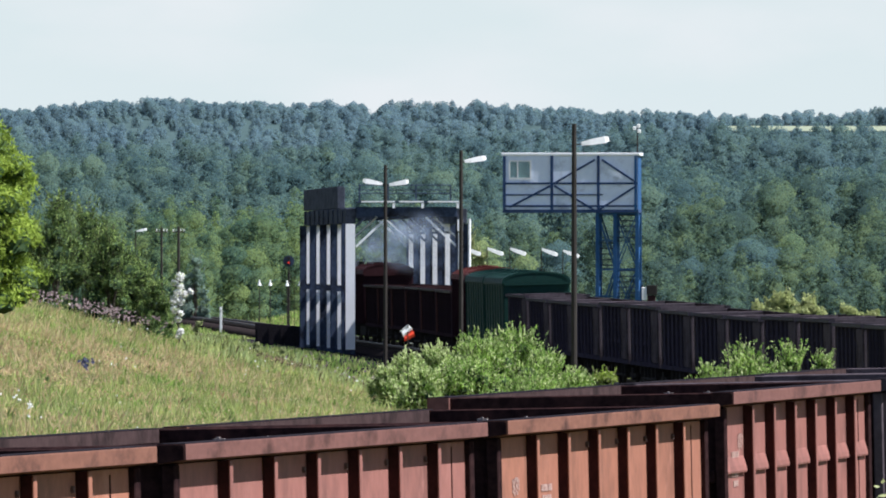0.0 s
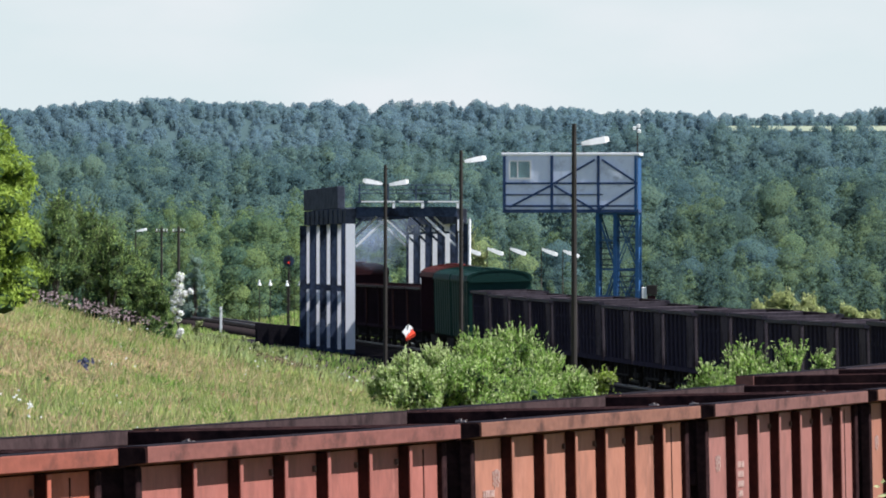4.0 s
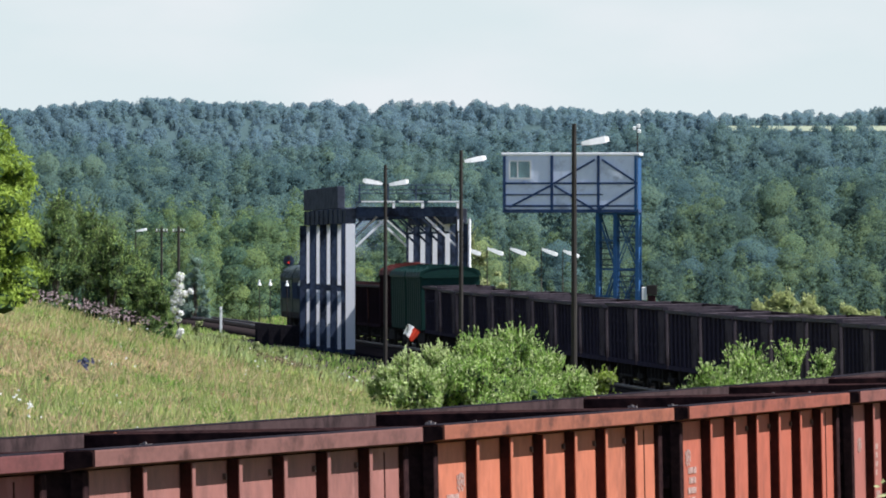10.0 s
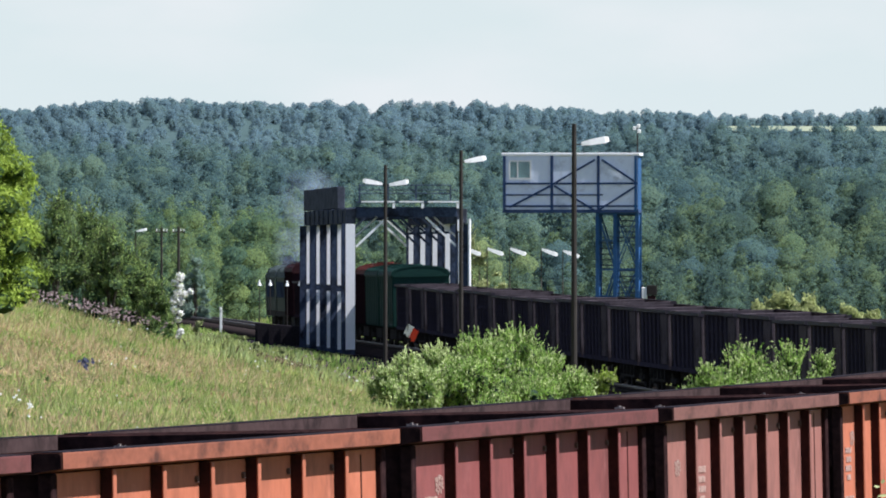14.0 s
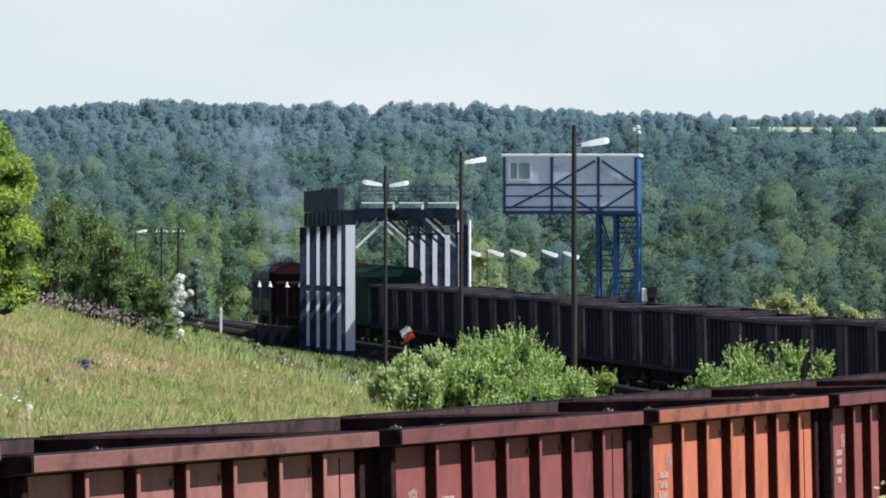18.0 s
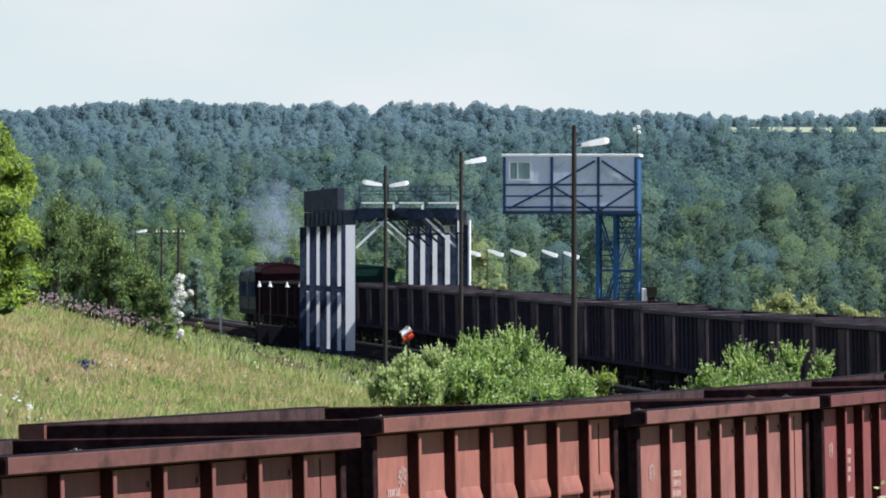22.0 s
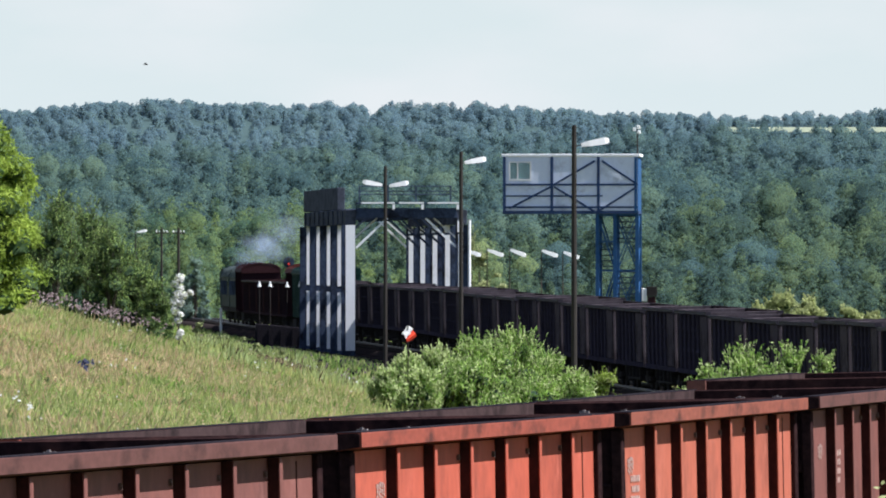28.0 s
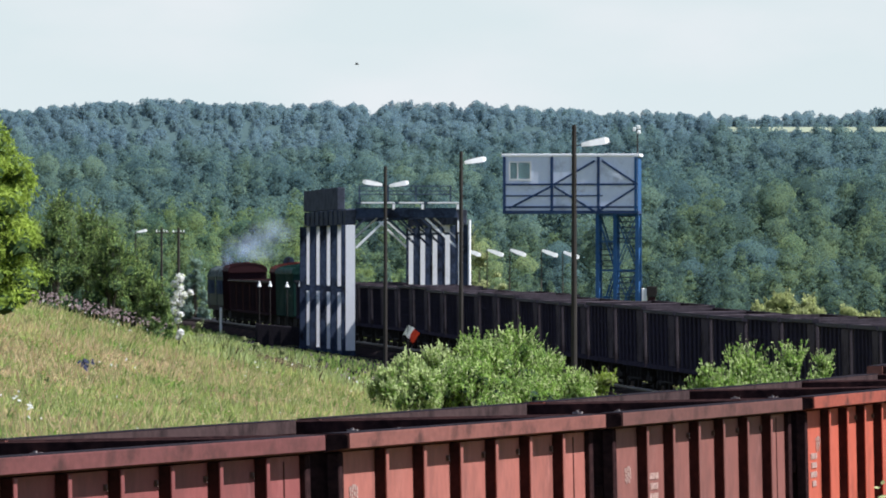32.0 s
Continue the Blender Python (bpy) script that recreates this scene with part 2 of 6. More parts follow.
# blue distance haze is put into pine, upper, far, mixed and dark leaves
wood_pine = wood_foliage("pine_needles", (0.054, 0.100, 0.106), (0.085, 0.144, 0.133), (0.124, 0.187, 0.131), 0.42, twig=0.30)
wood_upper = wood_foliage("haze_blue_pine_needles", (0.069, 0.121, 0.138), (0.092, 0.152, 0.155), (0.112, 0.178, 0.151), 0.42, twig=0.34)
wood_far = wood_foliage("haze_blue_wood_leaves", (0.108, 0.176, 0.212), (0.120, 0.189, 0.217), (0.130, 0.203, 0.206), 0.46, twig=0.45)
wood_birch = wood_foliage("birch_wood_leaves", (0.058, 0.108, 0.076), (0.110, 0.168, 0.080), (0.166, 0.226, 0.082), 0.42, 9.0, 2.4, 0.22)
wood_mixed = wood_foliage("mixed_wood_leaves", (0.043, 0.077, 0.072), (0.074, 0.123, 0.090), (0.118, 0.170, 0.090), 0.42, 10.0, 2.8, 0.22)
wood_dark = wood_foliage("deep_green_crowns", (0.053, 0.098, 0.111), (0.074, 0.130, 0.130), (0.098, 0.162, 0.132), 0.4, 10.0, 2.0, 0.22)
wood_light = wood_foliage("light_green_crowns", (0.104, 0.163, 0.092), (0.173, 0.233, 0.108), (0.230, 0.291, 0.125), 0.48, 10.0, 2.0, 0.22)
leaf_birch = foliage("birch_leaves", (0.132, 0.184, 0.076), (0.164, 0.214, 0.096), 0.5, 0.36, 0.04, 3)
leaf_grey = foliage("silvery_blue_leaves", (0.17, 0.25, 0.21), (0.24, 0.33, 0.27), 0.45, 0.3, 0.01, 1.2)
leaf_bright = foliage("bright_maple_leaves", (0.15, 0.23, 0.03), (0.30, 0.39, 0.07), 0.4, 0.3, 0.015, 1.2)
leaf_shrub = foliage("dark_shrub_leaves", (0.044, 0.084, 0.032), (0.120, 0.182, 0.062), 0.25, 0.45, 0.015, 0.8)
leaf_shrub_tip = foliage("mid_green_shoot_leaves", (0.125, 0.20, 0.055), (0.25, 0.33, 0.10), 0.3, 0.3, 0.015, 0.8)
# for crown insides: a darker green that holds the shade between leaves
leaf_shade = foliage("shaded_inner_leaves", (0.026, 0.050, 0.028), (0.046, 0.078, 0.036), 0.2, 0.2, 0.01, 0.8)
leaf_willow = foliage("willow_leaves", (0.115, 0.235, 0.040), (0.36, 0.525, 0.125), 0.5, 0.38, 0.02, 0.7)
leaf_silver = foliage("pale_leaf_undersides", (0.36, 0.46, 0.16), (0.60, 0.67, 0.34), 0.35, 0.2, 0.01, 0.7)
leaf_yellow = foliage("yellowish_leaves", (0.29, 0.33, 0.14), (0.46, 0.48, 0.25), 0.35, 0.3, 0.01, 1.0)
leaf_straw = foliage("straw_coloured_leaves", (0.24, 0.29, 0.11), (0.40, 0.43, 0.19), 0.45, 0.25, 0.01, 1.0)
grass_mat = foliage("meadow_grass", (0.265, 0.335, 0.094), (0.51, 0.555, 0.22), 0.55, 0.42, 0.055, 3.0)
grass_dry = foliage("dry_grass", (0.45, 0.33, 0.175), (0.70, 0.565, 0.33), 0.5, 0.25, 0.02, 3.0)
petal_white = foliage("white_petals", (0.55, 0.56, 0.52), (0.75, 0.75, 0.70), 0.3, 0.1, 0)
petal_bloom = foliage("white_blossom", (0.74, 0.73, 0.72), (0.86, 0.85, 0.84), 0.3, 0.1, 0)
petal_mauve = foliage("mauve_petals", (0.15, 0.105, 0.11), (0.30, 0.235, 0.235), 0.3, 0.1, 0)
sorrel = foliage("russet_seed_heads", (0.27, 0.16, 0.09), (0.44, 0.31, 0.18), 0.3, 0.2, 0)
weed_brown = foliage("brown_weed_stalks", (0.06, 0.045, 0.03), (0.17, 0.13, 0.08), 0.2, 0.3, 0)
petal_blue = foliage("dark_blue_petals", (0.035, 0.04, 0.075), (0.06, 0.065, 0.11), 0.2, 0.1, 0)
pane_sky_grey = grain("pane_reflection_grey", (0.40, 0.50, 0.50), (0.50, 0.60, 0.60), 0.4, 0.9, 0, 0.1)
red_cloth = grain("red_flag_cloth", (0.60, 0.045, 0.02), (0.72, 0.07, 0.03), 0.3, 0.8, 0, 0.05)
white_cloth = grain("white_flag_cloth", (0.72, 0.72, 0.72), (0.8, 0.8, 0.8), 0.3, 0.8, 0, 0.05)


def glass_pane(name):
    m, n, l, b = shader(name)
    b.inputs["Base Color"].default_value = (0.62, 0.86, 0.90, 1)
    b.inputs["Roughness"].default_value, b.inputs["Transmission Weight"].default_value = 0.03, 0.9
    return m


window_glass = glass_pane("window_glass")
dark_pane = grain("dark_cab_glass", (0.010, 0.013, 0.015), (0.016, 0.020, 0.022), 0.6, 0.12, 0, 0, spec=0.4)


def lens_glow(name, c, power):
    m, n, l, b = shader(name)
    b.inputs["Base Color"].default_value = (*c, 1)
    b.inputs["Emission Color"].default_value, b.inputs["Emission Strength"].default_value = (*c, 1), power
    return m


signal_red = lens_glow("red_signal_lens", (0.8, 0.04, 0.03), 0.14)


# ---- mesh building ----
class Shape:
    """Collects verts and faces of one mesh."""

    def __init__(self):
        self.v, self.f = [], []

    def add(self, verts, faces):
        k = len(self.v)
        self.v.extend(tuple(p) for p in verts)
        self.f.extend(tuple(k + i for i in q) for q in faces)
        return self

    def box(self, x0, x1, y0, y1, z0, z1, m=None):
        vs = [(x, y, z) for x in (x0, x1) for y in (y0, y1) for z in (z0, z1)]
        if m:
            vs = [m @ Vector(p) for p in vs]
        return self.add(vs, [(0, 1, 3, 2), (4, 6, 7, 5), (0, 4, 5, 1), (2, 3, 7, 6), (0, 2, 6, 4), (1, 5, 7, 3)])

    def beam(self, p, q, w, h=None, up=(0, 0, 1)):
        """A bar of w across and h high from p to q."""
        h = h or w
        p, q = Vector(p), Vector(q)
        d = (q - p).normalized()
        side = d.cross(Vector(up))
        if side.length < 1e-4:
            side = d.cross(Vector((0, 1, 0)))
        side.normalize()
        top = side.cross(d)
        vs = [c + side * a * w / 2 + top * b * h / 2 for c in (p, q) for a, b in ((-1, -1), (1, -1), (1, 1), (-1, 1))]
        return self.add(vs, [(0, 3, 2, 1), (4, 5, 6, 7), (0, 1, 5, 4), (1, 2, 6, 5), (2, 3, 7, 6), (3, 0, 4, 7)])

    def rod(self, p, q, r0, r1=None, n=8):
        r1 = r0 if r1 is None else r1
        p, q = Vector(p), Vector(q)
        d = (q - p).normalized()
        a = d.cross(Vector((0, 0, 1)) if abs(d.z) < 0.9 else Vector((1, 0, 0))).normalized()
        b = d.cross(a)
        ring = [(math.cos(2 * math.pi * i / n), math.sin(2 * math.pi * i / n)) for i in range(n)]
        vs = [p + (a * c + b * s) * r0 for c, s in ring] + [q + (a * c + b * s) * r1 for c, s in ring]
        fs = [(i, (i + 1) % n, n + (i + 1) % n, n + i) for i in range(n)] + [tuple(range(n))[::-1], tuple(range(n, 2 * n))]
        return self.add(vs, fs)

    def sweep(self, profile, x0, x1):
        """A closed y,z profile run along x."""
        n = len(profile)
        vs = [(x, y, z) for x in (x0, x1) for y, z in profile]
        return self.add(vs, [(i, (i + 1) % n, n + (i + 1) % n, n + i) for i in range(n)] + [tuple(range(n))[::-1], tuple(range(n, 2 * n))])

    def mesh(self, name, mat, bevel=0.0, smooth=False):
        me = bpy.data.meshes.new(name)
        me.from_pydata([tuple(p) for p in self.v], [], self.f)
        me.materials.append(mat)
        bm = bmesh.new()
        bm.from_mesh(me)
        bmesh.ops.recalc_face_normals(bm, faces=bm.faces)
        if bevel:
            bmesh.ops.bevel(bm, geom=list(bm.edges), offset=bevel, segments=1, affect="EDGES", clamp_overlap=True)
        for f in bm.faces:
            f.smooth = smooth
        bm.to_mesh(me)
        bm.free()
        return me


def part(name, data, mat=None, parent=None, label="", bevel=0.0, m=None, smooth=False):
    """One mesh object under a thing, or on its own. data: a Shape, or a mesh that alike parts share."""
    me = data.mesh(name, mat, bevel, smooth) if isinstance(data, Shape) else data
    ob = new(name, me)
    ob.parent = parent
    if m:
        ob.matrix_basis = m
    return tagged(ob, label) if label else ob


def thing(name, m, label, category, group="", kind=""):
    ob = new(name)
    ob.empty_display_size = 0.3
    ob.matrix_basis = m
    return tagged(ob, label, category, group, kind)


def big_mesh(name, verts, faces, mats, index=None):
    """A large mesh from arrays; faces are all triangles or all quads."""
    verts, faces = np.asarray(verts, dtype=np.float32), np.asarray(faces, dtype=np.int32)
    me = bpy.data.meshes.new(name)
    n, k = faces.shape
    me.vertices.add(len(verts))
    me.vertices.foreach_set("co", verts.ravel())
    me.loops.add(n * k)
    me.loops.foreach_set("vertex_index", faces.ravel())
    me.polygons.add(n)
    me.polygons.foreach_set("loop_start", np.arange(0, n * k, k, dtype=np.int32))
    for mat in mats:
        me.materials.append(mat)
    if index is not None:
        me.polygons.foreach_set("material_index", np.asarray(index, dtype=np.int32))
    me.update(calc_edges=True)
    return me


# ---- the line of the railway ----
STEP = 2.0
NODES = (-40, 40, 120, 190, 240, 290, 340, 390, 440, 490, 540, 680, 900)
BEND = (0.000382, 0.001442, 0.000718, -0.000103, 0.00035, 0.001567, 0.00044, -0.000103, -0.000214, -0.000007, -0.000011, -0.000075, 0.000136)
RISE = (-0.052, 0.0, -0.104, -0.2, -0.27, -0.295, -0.257, 0.017, 0.288, 0.527, 0.791, 1.095, 1.399)
ARC = np.arange(-420, 1200, STEP)
_turn = np.cumsum(np.where(ARC < -60, 0.0, np.interp(ARC, NODES, BEND))) * STEP
_zero = int(np.argmin(abs(ARC)))
HEAD = 1.380914 + _turn - _turn[_zero]
LINE_X, LINE_Y = np.cumsum(np.cos(HEAD)) * STEP, np.cumsum(np.sin(HEAD)) * STEP
LINE_X, LINE_Y = LINE_X - LINE_X[_zero] - 2.651534, LINE_Y - LINE_Y[_zero] + 92.982
LINE_Z = np.interp(ARC, NODES, RISE)


def on_line(s, side=0.0, up=0.0):
    """The point s metres along the line at rail height, side metres to the left of it."""
    x, y, z, h = (float(np.interp(s, ARC, a)) for a in (LINE_X, LINE_Y, LINE_Z, HEAD))
    return Vector((x - math.sin(h) * side, y + math.cos(h) * side, z + up))


def rail_pose(s, half=4.3, cant=-1.2):
    """The pose of a vehicle whose bogies stand half a base before and behind s: x ahead, y left."""
    a, b = on_line(s - half), on_line(s + half)
    d = (b - a).normalized()
    m = Matrix.Translation((a + b) / 2) @ d.to_track_quat("X", "Z").to_matrix().to_4x4()
    return m @ pose(0, 0, 0, cant)


def spot(px, d, z=None, py=None):
    """A place d metres away, on the sight line of that column; its height given or by the row."""
    return Vector(((px - 784) * d / FOCAL, d, z if z is not None else 4.80 - (py - 492.5) * d / FOCAL))


# ---- ground ----
def smooth(a, b, v):
    t = np.clip((v - a) / (b - a), 0, 1)
    return t * t * (3 - 2 * t)


def ground_z(x, y):
    """Height of the ground."""
    x, y = np.asarray(x, float), np.asarray(y, float)
    lx = np.interp(y, LINE_Y, LINE_X)
    lz = np.interp(y, LINE_Y, LINE_Z)
    z = lz - 0.75
    off = x - lx
    # knoll with the meadow between the near and the far part of the line
    col = x / np.maximum(y, 60)
    ridge = np.interp(x, (-40, -13, -8, -5.5, -3, -0.6, 2.5, 6), (5.5, 4.1, 2.75, 2.2, 1.5, 0.8, 0.0, -0.6))
    front = np.interp(x, (-40, -13, -6, 0, 4, 8), (3.4, 2.5, 2.0, 1.5, 0.3, -0.7))
    up = front + (ridge - front) * smooth(175, 335, y)
    up = up + (z - up) * smooth(345, 430, y)
    knoll = smooth(128, 170, y) * (1 - smooth(425, 432, y)) * smooth(2.5, 7, np.abs(off))
    z = z + np.where(off < 0, np.maximum(up - z, 0) * knoll, 0)
    # the near cutting's right bank, where the camera stands
    bank = np.clip((off - 4) / 14, 0, 1)
    z = z + bank * 3.9 * (1 - smooth(18, 60, y)) * (off > 0)
    z = z + np.clip((-off - 4) / 16, 0, 1) * 2.2 * (1 - smooth(60, 110, y)) * (off < 0)
    # grassy rise beyond the far part of the line
    z = z + 1.7 * smooth(4, 12, off) * smooth(895, 985, y) * (1 - smooth(1005, 1050, y)) * (x < 0)
    # wooded hills behind
    hill = np.interp(y, (0, 1080, 1250, 1500, 1900, 2400, 3000, 3600, 4200, 9000), (0, 0, 0.5, 5.0, 13.0, 23.0, 33.8, 53.8, 56.6, 56.6))
    swell = 1.1 * np.sin(x / 47.0 + y / 390.0) + 0.8 * np.sin(x / 21.0 - y / 260.0 + 1.3)
    level = smooth(30, 72, x) * smooth(2900, 3200, y)
    hill = hill + level * np.interp(y, (2900, 3180, 3260, 3460, 3600, 4200), (0, 0.2, 3.2, 1.2, -2.4, -2.6))
    swell = swell * (1 - level)
    return z * (1 - smooth(1050, 1300, y)) + (hill + swell * smooth(1300, 2400, y)) * smooth(1050, 1200, y)


gx = np.concatenate([[-6000, -2500, -1000, -500, -300], np.arange(-220, -60, 20), np.arange(-60, 60, 1.5), np.arange(60, 221, 20), [300, 500, 1000, 2500, 6000]])
gy = np.concatenate([[-3000, -1000, -400, -200], np.arange(-100, 40, 10), np.arange(40, 440, 3), np.arange(440, 1100, 10), np.arange(1100, 4201, 50), [4600, 6000, 9000]])
GX, GY = np.meshgrid(gx, gy)
gv = np.stack([GX.ravel(), GY.ravel(), ground_z(GX, GY).ravel()], 1)
nx_, ny_ = len(gx), len(gy)
ii, jj = np.meshgrid(np.arange(nx_ - 1), np.arange(ny_ - 1))
k0 = (jj * nx_ + ii).ravel()
ground = new("ground", big_mesh("ground", gv, np.stack([k0, k0 + 1, k0 + 1 + nx_, k0 + nx_], 1), [soil]))
tagged(ground, "rolling meadow ground with wooded hills behind", "ground", kind="structure")

# ---- railway track ----
rows_s = np.arange(-300, 1190, 3.0)


def ribbon(name, profile, mat, rows_s=rows_s):
    """A side,up profile swept along the line."""
    vs, fs, n = [], [], len(profile)
    for s in rows_s:
        vs += [on_line(s, a, b) for a, b in profile]
    for i in range(len(rows_s) - 1):
        fs += [(i * n + j, i * n + (j + 1) % n, (i + 1) * n + (j + 1) % n, (i + 1) * n + j) for j in range(n)]
    return big_mesh(name, vs, fs, [mat])


track = thing("railway_track", Matrix.Identity(4), "single railway track on a low ballast bed", "railway track", kind="structure")
part("ballast_bed", ribbon("ballast_bed", [(-2.9, -0.95), (-1.9, -0.30), (1.9, -0.30), (2.9, -0.95)], ballast_mat), parent=track)
for side in (-0.76, 0.76):
    part("rail", ribbon("rail", [(side - 0.036, -0.17), (side - 0.036, 0.0), (side + 0.036, 0.0), (side + 0.036, -0.17)], steel_worn), parent=track)
part("cinder_path", ribbon("cinder_path", [(2.2, -0.62), (2.2, -0.58), (7.5, -0.60), (7.5, -0.9)], coal_dust, np.arange(330, 700, 3.0)), parent=track, label="dark cinder path beside the track")
sl = Shape()
for s in np.arange(-120, 1180, 0.62):
    m = Matrix.Translation(on_line(s)) @ pose(0, 0, 0, 0, 0, math.degrees(float(np.interp(s, ARC, HEAD))))
    sl.box(-0.12, 0.12, -1.35, 1.35, -0.34, -0.165, m)
sleepers = part("sleepers", big_mesh("sleepers", sl.v, sl.f, [sleeper_mat]), parent=track)
tagged(sleepers, kind="stuff")

# ---- wagons ----
PITCH = 13.92


def bogie(parent, x):
    b = part("bogie", BOGIE_FRAME, parent=parent, m=pose(x, 0, 0))
    for dx in (-0.925, 0.925):
        part("wheelset", WHEELSET, parent=b, m=pose(dx, 0, 0))


sh = Shape()
for y in (-1.02, 1.02):
    sh.box(-1.25, 1.25, y - 0.09, y + 0.09, 0.42, 0.62)
    sh.box(-0.35, 0.35, y - 0.12, y + 0.12, 0.30, 0.85)
sh.box(-0.2, 0.2, -1.0, 1.0, 0.55, 0.85)
BOGIE_FRAME = sh.mesh("bogie_frame", steel_dark, 0.02)
sh = Shape()
for y in (-0.79, 0.79):
    sh.rod((0, y - 0.065, 0.475), (0, y + 0.065, 0.475), 0.475, n=20)
sh.rod((0, -1.08, 0.475), (0, 1.08, 0.475), 0.085, n=8)
WHEELSET = sh.mesh("wheelset", steel_dark)
sh = Shape().box(0, 0.62, -0.12, 0.12, 0.92, 1.18).box(0.45, 0.66, -0.17, 0.17, 0.88, 1.24)
COUPLER = sh.mesh("coupler", steel_dark, 0.02)
sh = Shape().box(-6.3, 6.3, -0.22, 0.22, 0.85, 1.22)
for x in (-4.3, -2.15, 0, 2.15, 4.3):
    sh.box(x - 0.1, x + 0.1, -1.38, 1.38, 0.98, 1.22)
CENTRE_SILL = sh.mesh("centre_sill", steel_dark)
# hatch gear as one solid dark box, which also fills in shadow beneath
sh = Shape().box(-2.9, 2.9, -1.30, 1.30, 0.45, 0.97)
for x in (-2.4, -0.8, 0.8, 2.4):
    sh.box(x - 0.05, x + 0.05, -1.42, 1.42, 0.55, 1.0)
HATCH_GEAR = sh.mesh("hatch_gear", steel_dark)
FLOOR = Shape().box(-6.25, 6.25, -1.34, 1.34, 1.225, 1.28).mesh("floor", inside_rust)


def wagon_meshes(colour, dished, top):
    """Shared meshes of one wagon kind: panels, rim, ribs, ends."""
    body, rim = RUST_MAT[colour], CHORD_MAT[colour]
    ME = {}
    ribs = [-6.23 + 12.46 * i / 7 for i in range(1, 7)]
    sh = Shape().box(-6.3, 6.3, -1.42, -1.375, 1.22, top - 0.16)
    if dished:
        a2, b2 = -0.80, 0.80
        for name, z in (("ridge_top", top - 0.84), ("ridge_low", top - 1.70)):
            prof = [(-1.421, z), (-1.421, z + 0.17), (-1.427, z + 0.155), (-1.452, z + 0.07), (-1.460, z + 0.02), (-1.456, z)]
            ME[name] = Shape().sweep(prof, a2, b2).mesh("pressed_ridge", body)
    ME["side_wall"] = sh.mesh("side_wall", body)
    ME["side_rim"] = Shape().sweep([(-1.585, top - 0.122), (-1.585, top - 0.006), (-1.580, top), (-1.36, top), (-1.36, top - 0.155)], -6.455, 6.455).mesh("side_rim", rim)
    # rib flanks carry painted shade, only the face has the body colour
    ME["rib"] = Shape().box(-0.048, 0.048, -1.512, -1.4225, 1.15, top - 0.157).mesh("rib", rib_shade if not colour.startswith("dark") else body)
    ME["rib_face"] = Shape().box(-0.056, 0.056, -1.528, -1.5125, 1.15, top - 0.157).mesh("rib_face", body if colour != "dark_shade_brown" else dusty_grey, 0.005)
    ME["corner_post"] = Shape().box(-0.09, 0.09, -1.475, -1.365, 1.15, top - 0.157).mesh("corner_post", end_soot_shade if colour != "dark_shade_brown" else dusty_grey, 0.012)
    ME["rim_end"] = Shape().sweep([(-1.57, top - 0.12), (-1.57, top - 0.02), (-1.55, top - 0.004), (-1.365, top - 0.004), (-1.365, top - 0.15)], -6.475, -6.456).mesh("rim_end", end_soot_shade)
    ME["inner_hook"] = Shape().box(6.14, 6.215, -0.05, 0.05, top - 0.12, top - 0.095).box(6.12, 6.16, -0.012, 0.012, top - 0.16, top - 0.08).mesh("inner_hook", hook_pale)
    ME["seam"] = Shape().box(5.52, 5.55, -1.427, -1.4205, 1.3, top - 0.2).mesh("welded_seam", rib_shade)
    ME["rim_dirt"] = Shape().box(-6.45, 6.45, -1.581, -1.355, top + 0.001, top + 0.007).mesh("rim_top", coal_dust)
    end_mat = end_soot_shade
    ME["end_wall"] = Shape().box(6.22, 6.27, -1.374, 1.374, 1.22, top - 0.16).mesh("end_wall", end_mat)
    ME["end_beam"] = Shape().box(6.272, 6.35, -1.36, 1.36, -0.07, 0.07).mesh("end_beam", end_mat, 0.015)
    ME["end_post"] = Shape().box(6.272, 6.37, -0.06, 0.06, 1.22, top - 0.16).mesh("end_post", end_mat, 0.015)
    ME["end_panel"] = Shape().box(-6.28, -3.6, -1.528, -1.4225, 1.24, top - 0.165).mesh("end_panel", dusty_grey, 0.01)
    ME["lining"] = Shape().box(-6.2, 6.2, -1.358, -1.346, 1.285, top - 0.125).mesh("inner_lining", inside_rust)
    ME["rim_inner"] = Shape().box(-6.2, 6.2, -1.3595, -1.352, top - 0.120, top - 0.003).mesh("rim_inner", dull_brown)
    ME["end_rim"] = Shape().box(6.20, 6.365, -1.358, 1.358, top - 0.157, top - 0.002).mesh("end_rim", end_soot_shade if colour != "dark_shade_brown" else dusty_grey, 0.01)
    ME["lower_sill"] = Shape().box(-6.35, 6.35, -1.50, -1.365, 1.02, 1.215).mesh("lower_sill", body, 0.01)
    # latch hooks over the hatches and the chalky number panel, too worn to read
    ME["hook"] = Shape().box(-0.02, 0.02, -1.445, -1.4215, top - 0.295, top - 0.275).box(-0.009, 0.009, -1.45, -1.4215, top - 0.315, top - 0.262).mesh("latch_hook", hook_rust)
    sh = Shape()
    for r, (w, z) in enumerate(((0.62, 0.62), (0.50, 0.72), (0.66, 0.82), (0.40, 0.92))):
        for i in range(int(w / 0.1)):
            sh.box(-w / 2 + i * 0.1, -w / 2 + i * 0.1 + 0.06 + 0.012 * ((i + r) % 3), -1.429, -1.4205, top - z - 0.062, top - z)
    for i in range(6):
        sh.box(-0.42 + i * 0.15, -0.33 + i * 0.15, -1.429, -1.4205, top - 1.36, top - 1.16)
    ME["marking"] = sh.mesh("marking_bars", mark_white)
    sh = Shape()
